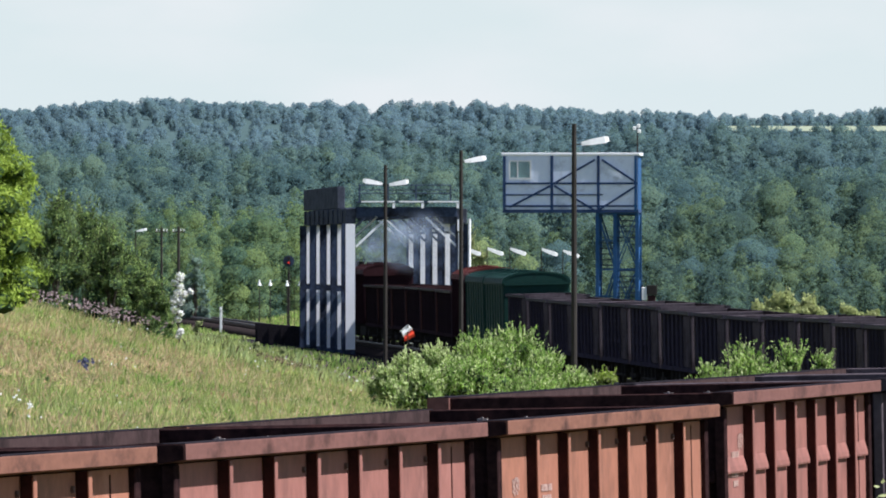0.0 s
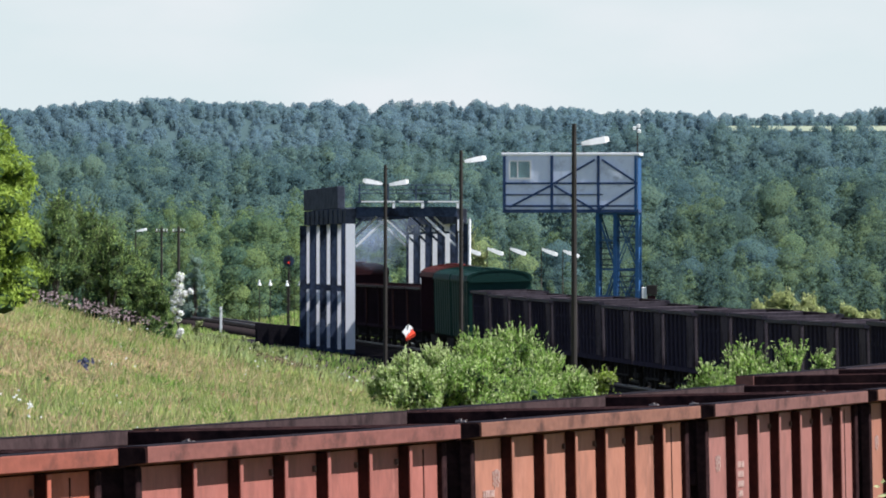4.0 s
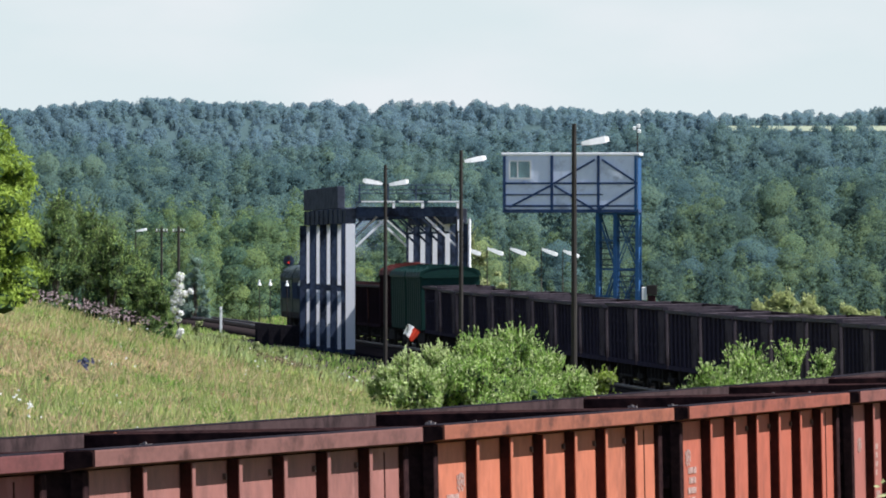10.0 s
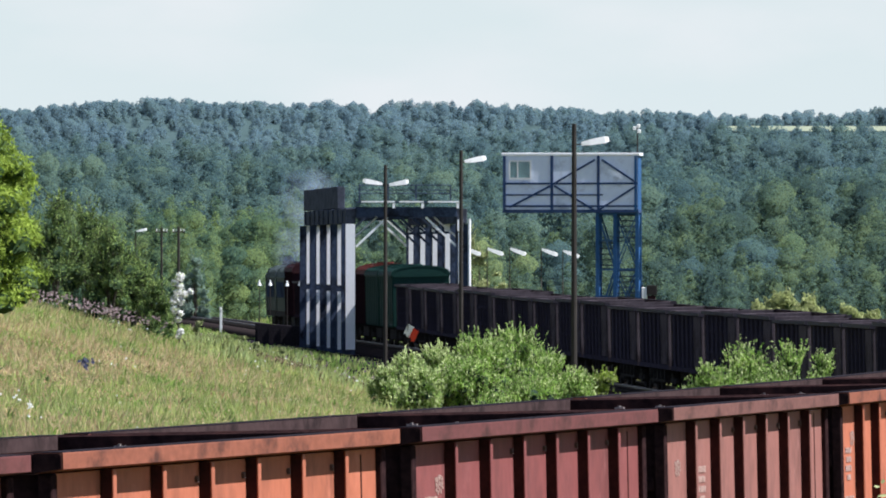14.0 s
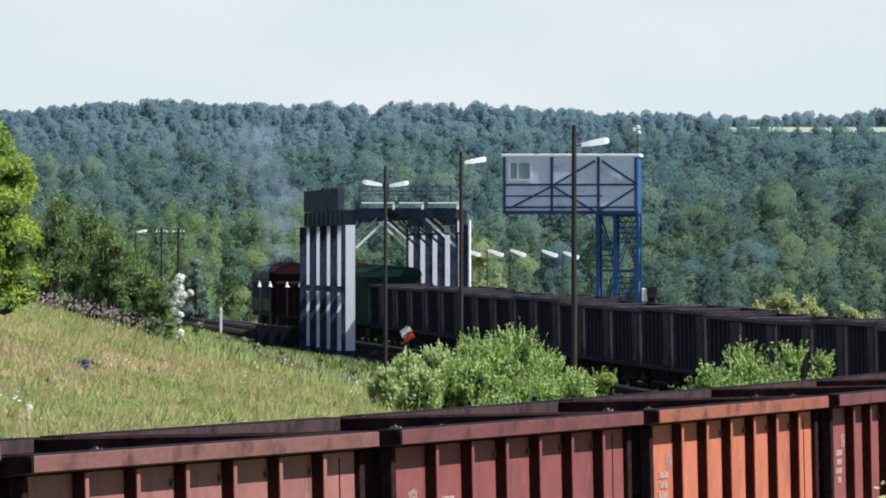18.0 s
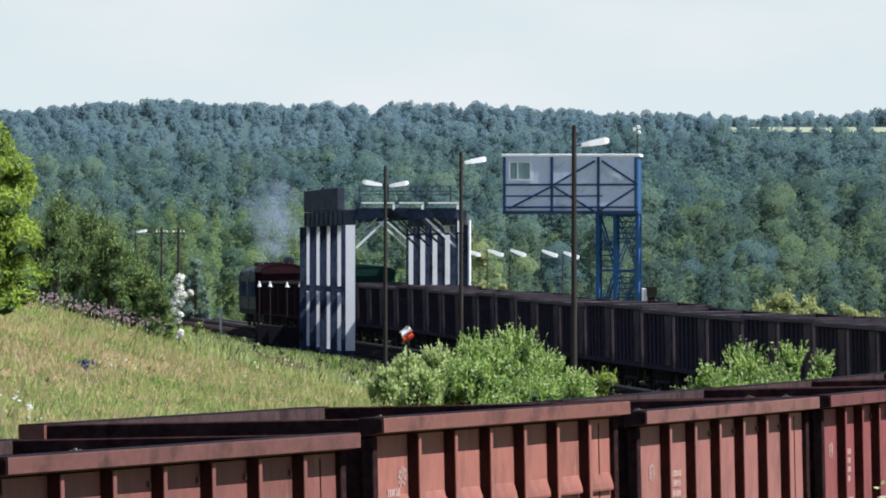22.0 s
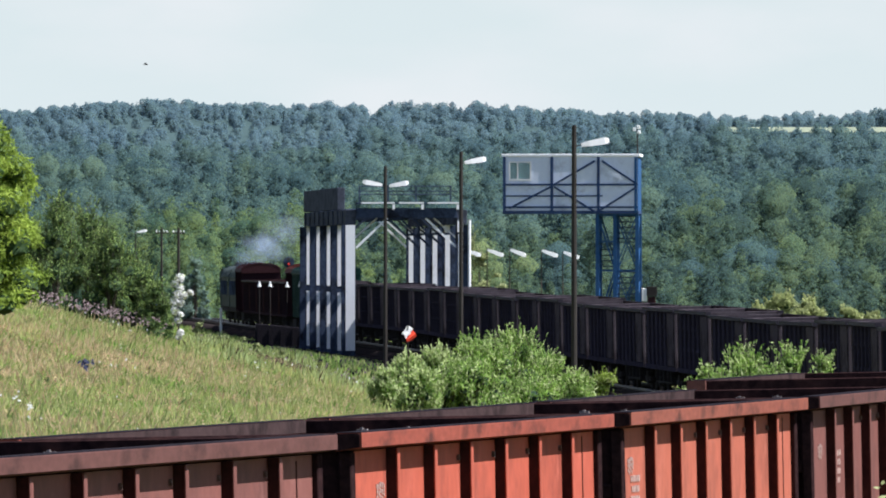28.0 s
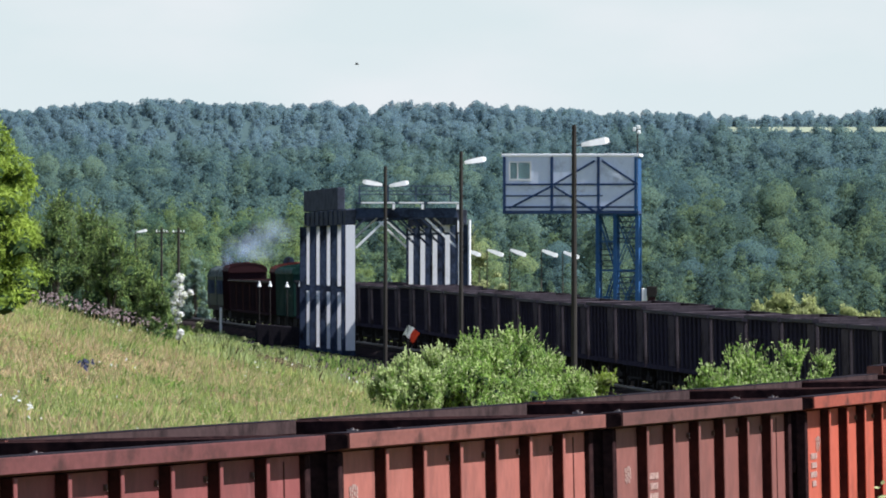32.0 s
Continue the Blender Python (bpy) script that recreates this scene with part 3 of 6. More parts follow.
    for x, h, z in ((-0.16, 0.07, 0.56), (-0.08, 0.09, 0.57), (0.0, 0.08, 0.55), (0.08, 0.09, 0.56), (0.16, 0.06, 0.55)):
        for k in range(3):
            za = top - z - h + k * h * 0.6
            sh.box(x - 0.026 + 0.01 * (k % 2), x + 0.020 + 0.01 * (k % 2), -1.428, -1.4205, za, za + h * (0.42 + 0.08 * k))
    ME["emblem"] = sh.mesh("emblem", mark_white)
    return ME, ribs


def gondola(colour, dished=False, seed=0):
    """An empty open wagon."""
    top = 3.61 if dished else 3.50
    ME, ribs = wagon_meshes(colour, dished, top)
    words = {"orange_red": "orange-red", "bright_orange": "bright orange", "tan_pink": "faded tan-pink", "mauve_brown": "mauve-brown", "pink_red": "faded pink-red", "maroon": "maroon", "red_brown": "dull red-brown", "vivid_red": "vivid red", "dusty_red": "dusty red", "dark_shade_brown": "shade-darkened brown", "dark_maroon": "sooty dark maroon"}[colour]
    g = thing("gondola_wagon", Matrix.Identity(4), words + (" open steel wagon with pressed ridges, on the track" if dished else " ribbed open steel goods wagon, empty, on the track"), "freight wagon", "wagons of the goods train")
    part("centre_sill", CENTRE_SILL, parent=g)
    part("floor", FLOOR, parent=g)
    part("hatch_gear", HATCH_GEAR, parent=g)
    for turn in (0, 180):
        m = pose(0, 0, 0, 0, 0, turn)
        part("side_wall", ME["side_wall"], parent=g, m=m)
        rim = part("top_rim", ME["side_rim"], parent=g, m=m)
        part("rim_top", ME["rim_dirt"], parent=rim, label="coal-dusted top of the rim")
        if turn == 0 and not colour.startswith("dark"):
            part("rim_end", ME["rim_end"], parent=rim)
            part("welded_seam", ME["seam"], parent=g)
            for y in (-1.05, -0.62, 0.35, 0.8):
                part("inner_hook", ME["inner_hook"], parent=g, m=pose(0, y, 0))
        part("rim_inner", ME["rim_inner"], parent=rim, label="dull brown inner face of the rim")
        part("lower_sill", ME["lower_sill"], parent=g, m=m)
        part("inner_lining", ME["lining"], parent=g, m=m, label="sooty inner wall")
        part("end_wall", ME["end_wall"], parent=g, m=m)
        part("end_rim", ME["end_rim"], parent=g, m=m)
        for z in (1.65, 2.2, 2.75):
            part("end_beam", ME["end_beam"], parent=g, m=m @ pose(0, 0, z))
        for y in (-0.55, 0.55):
            part("end_post", ME["end_post"], parent=g, m=m @ pose(0, y, 0))
        if colour == "dark_shade_brown":
            part("end_panel", ME["end_panel"], parent=g, m=m if turn == 0 else m @ Matrix.Diagonal((-1, 1, 1, 1)), label="dusty grey end panel")
        part("coupler", COUPLER, parent=g, m=m @ pose(6.3, 0, 0))
        for x in (-6.27, 6.27):
            part("corner_post", ME["corner_post"], parent=g, m=m @ pose(x, 0, 0))
        for i, x in enumerate(ribs):
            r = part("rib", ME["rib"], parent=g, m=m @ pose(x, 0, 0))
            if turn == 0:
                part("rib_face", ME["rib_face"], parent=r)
            if i > 1 and not dished and turn == 0:
                part("latch_hook", ME["hook"], parent=g, m=m @ pose(x - 0.2, 0, 0))
        if dished:
            for i in range(7):
                for name in ("ridge_top", "ridge_low"):
                    part("pressed_ridge", ME[name], parent=g, m=m @ pose(-5.34 + 1.78 * i, 0, 0))
        if turn == 0:
            mk = part("marking", ME["marking"], parent=g, m=m @ pose(-5.2 + 1.78 * (seed % 2), 0, 0), label="worn white number panel")
            tagged(mk, kind="stuff")
            em = part("emblem", ME["emblem"], parent=g, m=m @ pose(-5.5 + 0.35 * (seed % 3), 0, 0.05 - 0.09 * (seed % 2)), label="worn white stencilled emblem")
            tagged(em, kind="stuff")
    bogie(g, -4.3)
    bogie(g, 4.3)
    return g


def arch(w, z0, rise, n=10):
    return [(w * math.cos(math.pi * i / n), z0 + rise * math.sin(math.pi * i / n) ** 0.75) for i in range(n + 1)]


def covered_wagon(name, mat, roof_mat, label, category, half=6.38, w=1.56, rise=0.62):
    """A tall closed wagon with an arched roof."""
    g = thing(name, Matrix.Identity(4), label, category, "wagons of the goods train")
    part("centre_sill", CENTRE_SILL, parent=g)
    part("body", Shape().box(-half + 0.08, half - 0.08, -w + 0.08, w - 0.08, 1.15, 4.14), mat, g, bevel=0.02)
    prof = arch(w, 4.145, rise)
    part("roof", Shape().sweep(prof, -half, half), roof_mat, g)
    for x in (-half + 0.04, half - 0.04):
        part("roof_rim", Shape().sweep([(y * 1.01, z + 0.02) for y, z in prof] + [(y * 0.93, z - 0.06) for y, z in prof[::-1]], x - 0.06, x + 0.06), roof_mat, g)
        part("end_ledge", Shape().box(x - 0.07, x + 0.07, -w + 0.1, w - 0.1, 4.02, 4.135), roof_mat, g)
    rib = Shape().box(-0.06, 0.06, -w + 0.03, -w + 0.078, 1.1, 4.04).mesh("rib", mat, 0.01)
    seam = Shape().sweep([(y * 1.006, z + 0.025) for y, z in prof] + [(y * 0.97, z - 0.03) for y, z in prof[::-1]], -0.04, 0.04).mesh("roof_seam", roof_mat)
    for i in range(1, 7):
        part("roof_seam", seam, parent=g, m=pose(-half + i * 2 * half / 7, 0, 0))
    for turn in (0, 180):
        m = pose(0, 0, 0, 0, 0, turn)
        for i in range(8):
            part("rib", rib, parent=g, m=m @ pose(-half + 0.25 + i * (2 * half - 0.5) / 7, 0, 0))
        part("coupler", COUPLER, parent=g, m=m @ pose(half - 0.08, 0, 0))
        part("eave_rail", Shape().box(-half + 0.02, half - 0.02, -w - 0.01, -w + 0.06, 4.05, 4.14), mat, g, m=m)
    # dark box added to stand for the shadow under the frame
    part("underframe_shade_box", Shape().box(-2.9, 2.9, -1.25, 1.25, 0.38, 1.10), steel_dark, g, bevel=0.03)
    for x in (-3.6, 0, 3.6):
        part("roof_hatch", Shape().rod((x, 0, 4.10 + rise), (x, 0, 4.22 + rise), 0.33, 0.30, 12), roof_mat, g)
    bogie(g, -4.3)
    bogie(g, 4.3)
    return g


def locomotive():
    """One unit of the diesel engine: x ahead."""
    g = thing("diesel_locomotive", Matrix.Identity(4), "grey-green diesel locomotive with pale roof ribs hauling the train", "locomotive", "locomotive units")
    part("frame", Shape().box(-8.4, 8.4, -1.42, 1.42, 0.95, 1.35), steel_dark, g, bevel=0.02)
    part("engine_hood", Shape().sweep([(1.42, 1.36), (1.42, 3.7), (1.15, 4.25), (0.6, 4.5), (-0.6, 4.5), (-1.15, 4.25), (-1.42, 3.7), (-1.42, 1.36)], -8.3, 6.2), loco_green, g)
    for i in range(8):
        x = -7.9 + i * 1.95
        part("roof_rib", Shape().sweep([(1.46, 3.72), (1.18, 4.30), (0.62, 4.55), (-0.62, 4.55), (-1.18, 4.30), (-1.46, 3.72), (-1.43, 3.69), (-1.16, 4.24), (-0.61, 4.49), (0.61, 4.49), (1.16, 4.24), (1.43, 3.69)], x - 0.07, x + 0.07), rib_pale, g, "pale painted roof rib")
    part("cab", Shape().sweep([(1.46, 1.36), (1.46, 3.8), (1.2, 4.3), (0.65, 4.56), (-0.65, 4.56), (-1.2, 4.3), (-1.46, 3.8), (-1.46, 1.36)], 6.21, 8.3), loco_green, g)
    for y in (-0.68, 0.68):
        part("windscreen", Shape().box(8.29, 8.33, y - 0.5, y + 0.5, 2.9, 3.75), dark_pane, g)
    for y in (-1.47, 1.47):
        part("side_window", Shape().box(6.7, 7.7, y - 0.015, y + 0.015, 2.95, 3.60), dark_pane, g)
        for i in range(6):
            part("side_grille", Shape().box(-6.8 + i * 2.1, -5.3 + i * 2.1, y - 0.02, y + 0.04 * (1 if y > 0 else -1) - 0.02, 2.3, 3.4), navy, g)
        part("handrail", Shape().rod((-8.2, y * 1.02, 2.2), (6.0, y * 1.02, 2.2), 0.02, n=6), loco_green, g)
    for x in (-2.0, 1.5):
        part("roof_fan", Shape().rod((x, 0, 4.45), (x, 0, 4.68), 0.55, 0.5, 14), steel_dark, g)
    part("exhaust_stack", Shape().box(-4.4, -3.4, -0.25, 0.25, 4.45, 4.85), steel_dark, g, bevel=0.03)
    part("horn", Shape().rod((6.9, 0, 4.55), (6.9, 0, 4.85), 0.12, 0.2, 8), steel_dark, g)
    part("fuel_tank", Shape().box(-1.8, 1.8, -1.2, 1.2, 0.35, 0.95), steel_dark, g, bevel=0.05)
    bogie(g, -5.2)
    bogie(g, 5.2)
    return g


# colour and kind by place in the train; 0 passes the near bend at six seconds
ORDER = {5: ("mauve_brown", True), 4: ("tan_pink", False), 3: ("mauve_brown", False), 2: ("tan_pink", False), 1: ("pink_red", False), 0: ("orange_red", False), -1: ("bright_orange", False),
         -2: ("mauve_brown", False), -3: ("maroon", False), -4: ("bright_orange", False), -5: ("maroon", False), -6: ("mauve_brown", False), -7: ("dusty_red", True), -8: ("red_brown", False),
         -9: ("orange_red", False), -10: ("vivid_red", False), -11: ("red_brown", False), -12: ("pink_red", False), -13: ("maroon", False), -14: ("mauve_brown", False), -15: ("red_brown", False)}
TRAIN = []
first = {}
rng = random.Random(5)
for k in range(-17, 46):
    if k in (37, 38, 39):
        continue
    kind = ORDER.get(k) or (("dark_maroon" if k > 39 else "dark_shade_brown") if k > 5 else rng.choice(("red_brown", "maroon", "mauve_brown")), 5 < k < 40 and k % 5 in (1, 2))
    key = kind + (k % 3 if k in ORDER else 0,)
    if key in first:
        w = copy_thing(first[key], Matrix.Identity(4))
    else:
        w = first[key] = gondola(*kind, seed=k % 3)
    TRAIN.append((w, k * PITCH, 4.3))
for k, args in ((46, ("covered_wagon", maroon_side, red_roof, "dark red covered goods wagon with an arched roof", "covered wagon")), (39, ("covered_wagon", maroon_side, bright_roof, "dark maroon covered goods wagon with a red arched roof", "covered wagon")),
                (38, ("hopper_wagon", green_paint, green_paint, "dark green covered hopper wagon with an arched roof", "hopper wagon", 6.8, 1.70, 0.52)), (37, ("hopper_wagon", green_paint, green_paint, "dark green covered hopper wagon with an arched roof", "hopper wagon", 6.8, 1.70, 0.52))):
    TRAIN.append((covered_wagon(*args), k * PITCH + {38: 0.5, 39: 0.6}.get(k, 0.0), 4.3))
unit = locomotive()
TRAIN.append((unit, 46 * PITCH + 34.0, 5.2))
TRAIN.append((copy_thing(unit, Matrix.Identity(4)), 46 * PITCH + 16.2, 5.2))


def train_way(t):
    """How far along the line wagon 0 is."""
    return 6.607 * t + 0.00375 * t * t - 39.76


# ---- gantry over the line ----
def gantry():
    s0, length, half = 577.0, 50.0, 3.28
    m = rail_pose(s0 + length / 2, length / 2, 0)
    g = thing("track_portal", m, "dark steel portal with white-striped posts and roof walkway over the track", "railway portal")
    xs = [-length / 2 + length * i / 4 for i in range(5)]
    base, top = -1.3, 7.1
    for y in (half, -half):
        out = math.copysign(1, y)
        if out > 0:
            part("plinth", Shape().box(-length / 2 + 0.3, length / 2, y - 0.13, y + 0.15, base, base + 0.9), navy, g)
        part("wall_cap", Shape().box(-length / 2, length / 2, y - 0.3, y + 0.3, top + 0.02, top + 0.9), slate, g, bevel=0.02)
        for x in xs:
            part("post", Shape().box(x - 0.22, x + 0.22, y - (0.25 if out > 0 else 0.38), y + (0.56 if out > 0 else 0.38), base, top), navy, g, bevel=0.015)
            z1 = top if out > 0 else top - 0.55
            if out < 0:
                part("white_cap_mark", Shape().box(x - 0.236, x - 0.222, y - 0.05, y + 0.28, top - 0.42, top + 0.25), white_steel, g, "white painted mark")
            w0, w1 = (y - 0.24, y + (0.32 if x == xs[0] else 0.15)) if out > 0 else (y - 0.05, y + 0.24)
            low = base + (1.0 if x == xs[0] else 0.3)
            spans = [(low, z1)] if x == xs[0] or out < 0 else [(low, 3.08), (3.45, z1)]
            for za, zb in spans:
                part("white_face", Shape().box(x - 0.236, x - 0.222, w0, w1, za, zb), white_steel, g, "white painted post face")
        for i in range(9):
            x = -length / 2 + length * (i + 0.5) / 9
            part("cap_stiffener", Shape().box(x - 0.07, x + 0.07, y + out * 0.302, y + out * 0.37, top + 0.05, top + 0.88), navy, g)
    part("outer_pipe", Shape().rod((-length / 2 - 0.3, -half - 0.42, base), (-length / 2 - 0.3, -half - 0.42, top + 0.3), 0.09, n=8), white_steel, g, "white drain pipe")
    part("parapet", Shape().box(-length / 2 + 9, length / 2, half - 0.12, half + 0.32, top + 0.94, top + 2.25), slate, g, bevel=0.02)
    for i, x in enumerate(xs):
        part("cross_beam", Shape().box(x - 0.25, x + 0.25, -half + 0.3, half - 0.3, top + 0.42, top + 1.0), navy, g, bevel=0.02)
        for out in (1, -1):
            part("knee_brace", Shape().beam((x - 0.1, out * (half - 0.3), top - 1.35), (x - 0.1, out * (half - 2.15), top + 0.4), 0.11, 0.13), white_steel if i in (0, 4) else navy, g)
            part("knee_brace", Shape().beam((x + 0.9, out * (half - 0.3), top - 0.75), (x + 0.9, out * (half - 1.6), top + 0.4), 0.09, 0.10), white_steel if i in (0, 4) else navy, g)
        if i < 4:
            part("stringer", Shape().box(x, xs[i + 1], -0.15, 0.15, top + 0.3, top + 0.6), navy, g)
    x = xs[0]
    part("walkway", Shape().box(x - 0.3, x + 1.1, -half, half - 0.35, top + 1.24, top + 1.32), navy, g)
    for a, b in ((-half + 0.2, -1.25), (-1.0, 0.45), (0.7, half - 0.6)):
        part("walkway_edge", Shape().box(x - 0.40, x - 0.302, a, b, top + 1.26, top + 1.345), white_steel, g, "white painted walkway edge")
        part("bracket", Shape().box(x - 0.39, x - 0.255, a, a + 0.14, top + 0.92, top + 1.215), white_steel, g)
    for y in (-half + 0.7, -0.55, 1.1, half - 0.5):
        part("railing_post", Shape().box(x - 0.29, x - 0.23, y - 0.04, y + 0.04, top + 1.322, top + 2.3), navy, g)
    for z in (1.8, 2.28):
        part("handrail", Shape().rod((x - 0.26, -half + 0.7, top + z), (x - 0.26, half - 0.5, top + z), 0.03, n=6), navy, g)
    part("handrail", Shape().rod((x + 1.0, -half + 0.2, top + 2.0), (x + 1.0, half - 0.5, top + 2.0), 0.03, n=6), navy, g)
    return g


gantry()


# ---- cabin on its lattice tower ----
def cabin():
    d = 575.0
    o = spot(1096, d, 0.0)
    base = float(ground_z(o.x, o.y)) - 0.1
    g = thing("observation_cabin", Matrix.Translation((o.x, o.y, base)) @ pose(0, 0, 0, 0, 0, -5), "pale clad cabin in a blue frame on a blue lattice tower", "cabin tower")
    s = d / FOCAL
    X = lambda px: (px - 1096) * s / 0.996
    Z = lambda py: 4.80 - (py - 492.5) * s - base
    x0, x1, z0, z1, y0, y1 = X(895), X(1131), Z(372), Z(277), -1.2, 1.2
    cols = [x0 + (x1 - x0) * i / 6 for i in range(7)]
    wx0, wx1, wz0, wz1 = X(904), X(944), Z(319), Z(285)
    for i, (a, b) in enumerate(zip(cols, cols[1:])):
        sh = Shape()
        if i == 0:
            sh.box(a + 0.005, wx0, y0, y0 + 0.08, z0, z1).box(wx0, min(wx1, b - 0.005), y0, y0 + 0.08, z0, wz0).box(wx0, min(wx1, b - 0.005), y0, y0 + 0.08, wz1, z1)
        elif a < wx1:
            sh.box(a + 0.005, wx1, y0, y0 + 0.08, z0, wz0).box(a + 0.005, wx1, y0, y0 + 0.08, wz1, z1).box(wx1, b - 0.005, y0, y0 + 0.08, z0, z1)
        else:
            sh.box(a + 0.005, b - 0.005, y0, y0 + 0.08, z0, z1)
        part("front_panel", sh, panel_white, g)
    part("back_wall", Shape().box(x0, x1, y1 - 0.08, y1, z0, z1), panel_white, g)
    for x in (x0, x1 - 0.08):
        part("end_wall", Shape().box(x, x + 0.08, y0 + 0.082, y1 - 0.082, z0, z1), panel_white, g)
    part("cabin_floor", Shape().box(x0 - 0.05, x1 + 0.05, y0 - 0.05, y1 + 0.05, z0 - 0.16, z0 - 0.003), blue_dark, g)
    part("roof", Shape().box(x0 - 0.12, x1 + 0.12, y0 - 0.05, y1 + 0.12, z1 + 0.003, z1 + 0.15), white_steel, g, bevel=0.02)
    f = part("window_frame", Shape().box(wx0, wx1, y0 - 0.03, y0 + 0.02, wz0, wz0 + 0.09).box(wx0, wx1, y0 - 0.03, y0 + 0.02, wz1 - 0.07, wz1).box(wx0, wx0 + 0.08, y0 - 0.03, y0 + 0.02, wz0 + 0.09, wz1 - 0.07)
             .box(wx1 - 0.08, wx1, y0 - 0.03, y0 + 0.02, wz0 + 0.09, wz1 - 0.07).box(wx0 + 0.42, wx0 + 0.48, y0 - 0.03, y0 + 0.02, wz0 + 0.09, wz1 - 0.07), frame_white, g, "white plastic window frame")
    part("pane", Shape().box(wx0 + 0.08, wx1 - 0.08, y0 + 0.0, y0 + 0.015, wz0 + 0.09, wz1 - 0.07), window_glass, f)
    # panel added behind the glass, its grey-green stands for reflected sky
    part("pane_backing", Shape().box(wx0 + 0.03, wx1 - 0.03, y0 + 0.10, y0 + 0.115, wz0 + 0.02, wz1 - 0.02), pane_sky_grey, g, "grey-green panel added behind the pane for its sky reflection")
    part("corner_cover", Shape().box(x1 + 0.002, x1 + 0.03, y0, y1, z0, z1), blue_steel, g)
    yf = y0 - 0.03
    for px in (896, 980, 1062, 1128):
        part("frame_post", Shape().box(X(px) - 0.07, X(px) + 0.07, yf - 0.025, yf + 0.028, z0 - 0.1, z1), blue_steel if px == 1128 else blue_dark, g)
    for py in (326, 366):
        part("frame_rail", Shape().box(x0, x1, yf - 0.022, yf + 0.028, Z(py) - 0.05, Z(py) + 0.05), blue_dark, g)
    part("thin_rail", Shape().box(x0 + 0.1, X(1070), yf - 0.015, yf + 0.028, Z(346) - 0.035, Z(346) + 0.035), blue_dark, g)
    for a, b in (((905, 368), (978, 330)), ((984, 326), (1056, 284)), ((1068, 284), (1130, 325)), ((984, 330), (1056, 374)), ((1064, 372), (1130, 330))):
        part("diagonal", Shape().beam((X(a[0]), yf - 0.01, Z(a[1])), (X(b[0]), yf - 0.01, Z(b[1])), 0.10, 0.045, up=(0, 1, 0)), blue_dark, g)
    # lattice tower
    lx = (X(1060), X(1091), X(1130))
    ztop = z0 - 0.16
    for y in (-1.0, 1.0):
        for x in lx:
            part("tower_leg", Shape().box(x - 0.09, x + 0.09, y - 0.09, y + 0.09, 0, ztop), blue_steel, g)
        for i in range(3):
            za, zb = ztop * i / 3, ztop * (i + 1) / 3
            p, q = ((za, zb) if i % 2 else (zb, za))
            part("tower_strut", Shape().beam((lx[0], y, p), (lx[1], y, q), 0.085, 0.05, up=(0, 1, 0)), blue_steel, g)
            part("tower_strut", Shape().beam((lx[1], y, p), (lx[2], y, q), 0.06, 0.05, up=(0, 1, 0)), blue_steel, g)
            part("tower_strut", Shape().beam((lx[1], y, q), (lx[2], y, p), 0.05, 0.05, up=(0, 1, 0)), blue_steel, g)
            zm = (za + zb) / 2
            part("tower_rung", Shape().box(lx[0], lx[1], y - 0.035, y + 0.035, zm - 0.04, zm + 0.03), blue_steel, g)
            part("tower_rung", Shape().box(lx[0], lx[2], y - 0.04, y + 0.04, zb - 0.1, zb - 0.02), blue_steel, g)
    for x in (lx[0], lx[2]):
        for i in range(5):
            za, zb = ztop * i / 5, ztop * (i + 1) / 5
            part("tower_strut", Shape().beam((x, -1.0, za), (x, 1.0, zb), 0.06, up=(1, 0, 0)), blue_steel, g)
    # flights of stairs that change sides at each landing
    flights = 6
    for i in range(flights):
        za, zb = ztop - ztop * (i + 1) / flights, ztop - ztop * i / flights
        xa, xb = (lx[1] + 0.1, lx[2] - 0.1) if i % 2 == 0 else (lx[0] + 0.1, lx[1] - 0.1)
        ya, yb = (-0.75, 0.75) if i % 2 == 0 else (0.75, -0.75)
        for x in (xa, xb):
            part("stair_stringer", Shape().beam((x, ya, za), (x, yb, zb), 0.03, 0.10), blue_steel, g)
        for k in range(5):
            z, y = za + (zb - za) * (k + 0.6) / 5, ya + (yb - ya) * (k + 0.6) / 5
            part("stair_tread", Shape().box(xa, xb, y - 0.13, y + 0.13, z - 0.035, z + 0.02), navy, g)
        part("landing", Shape().box(lx[0] + 0.1, lx[2] - 0.1, yb - (0.2 if yb < 0 else 0), yb + (0 if yb < 0 else 0.2), zb - 0.05, zb - 0.005), navy, g)
        part("stair_rail", Shape().rod((xb, ya, za + 0.9), (xb, yb, min(zb + 0.9, ztop)), 0.02, n=6), blue_steel, g)
    part("aerial_mast", Shape().rod((X(1128), 0, z1 + 0.15), (X(1128), 0, Z(222)), 0.045, 0.035, 8), steel_dark, g)
    for px, py in ((1123, 228), (1130, 224), (1131, 233)):
        part("camera_box", Shape().box(X(px) - 0.08, X(px) + 0.08, -0.2, 0.1, Z(py) - 0.09, Z(py) + 0.09), lamp_white, g, "white camera housing", bevel=0.02)
    return g


cabin()


# ---- lamp posts ----
def lamp_head(parent, m, size=1.2):
    h = part("lamp_head", Shape().add([(x, y, z) for x, w, t in ((0, 0.09, 0.07), (0.3, 0.15, 0.11), (0.85, 0.19, 0.14), (1.0, 0.14, 0.09)) for y, z in ((-w, -t), (w, -t), (w * 0.7, t), (-w * 0.7, t))],
                                      [(a * 4 + j, a * 4 + (j + 1) % 4, a * 4 + 4 + (j + 1) % 4, a * 4 + 4 + j) for a in range(3) for j in range(4)] + [(3, 2, 1, 0), (12, 13, 14, 15)]), lamp_white, parent, "white enamelled lamp head", m=m @ Matrix.Diagonal((size, size * 0.85, size * 0.9, 1)))
    return h


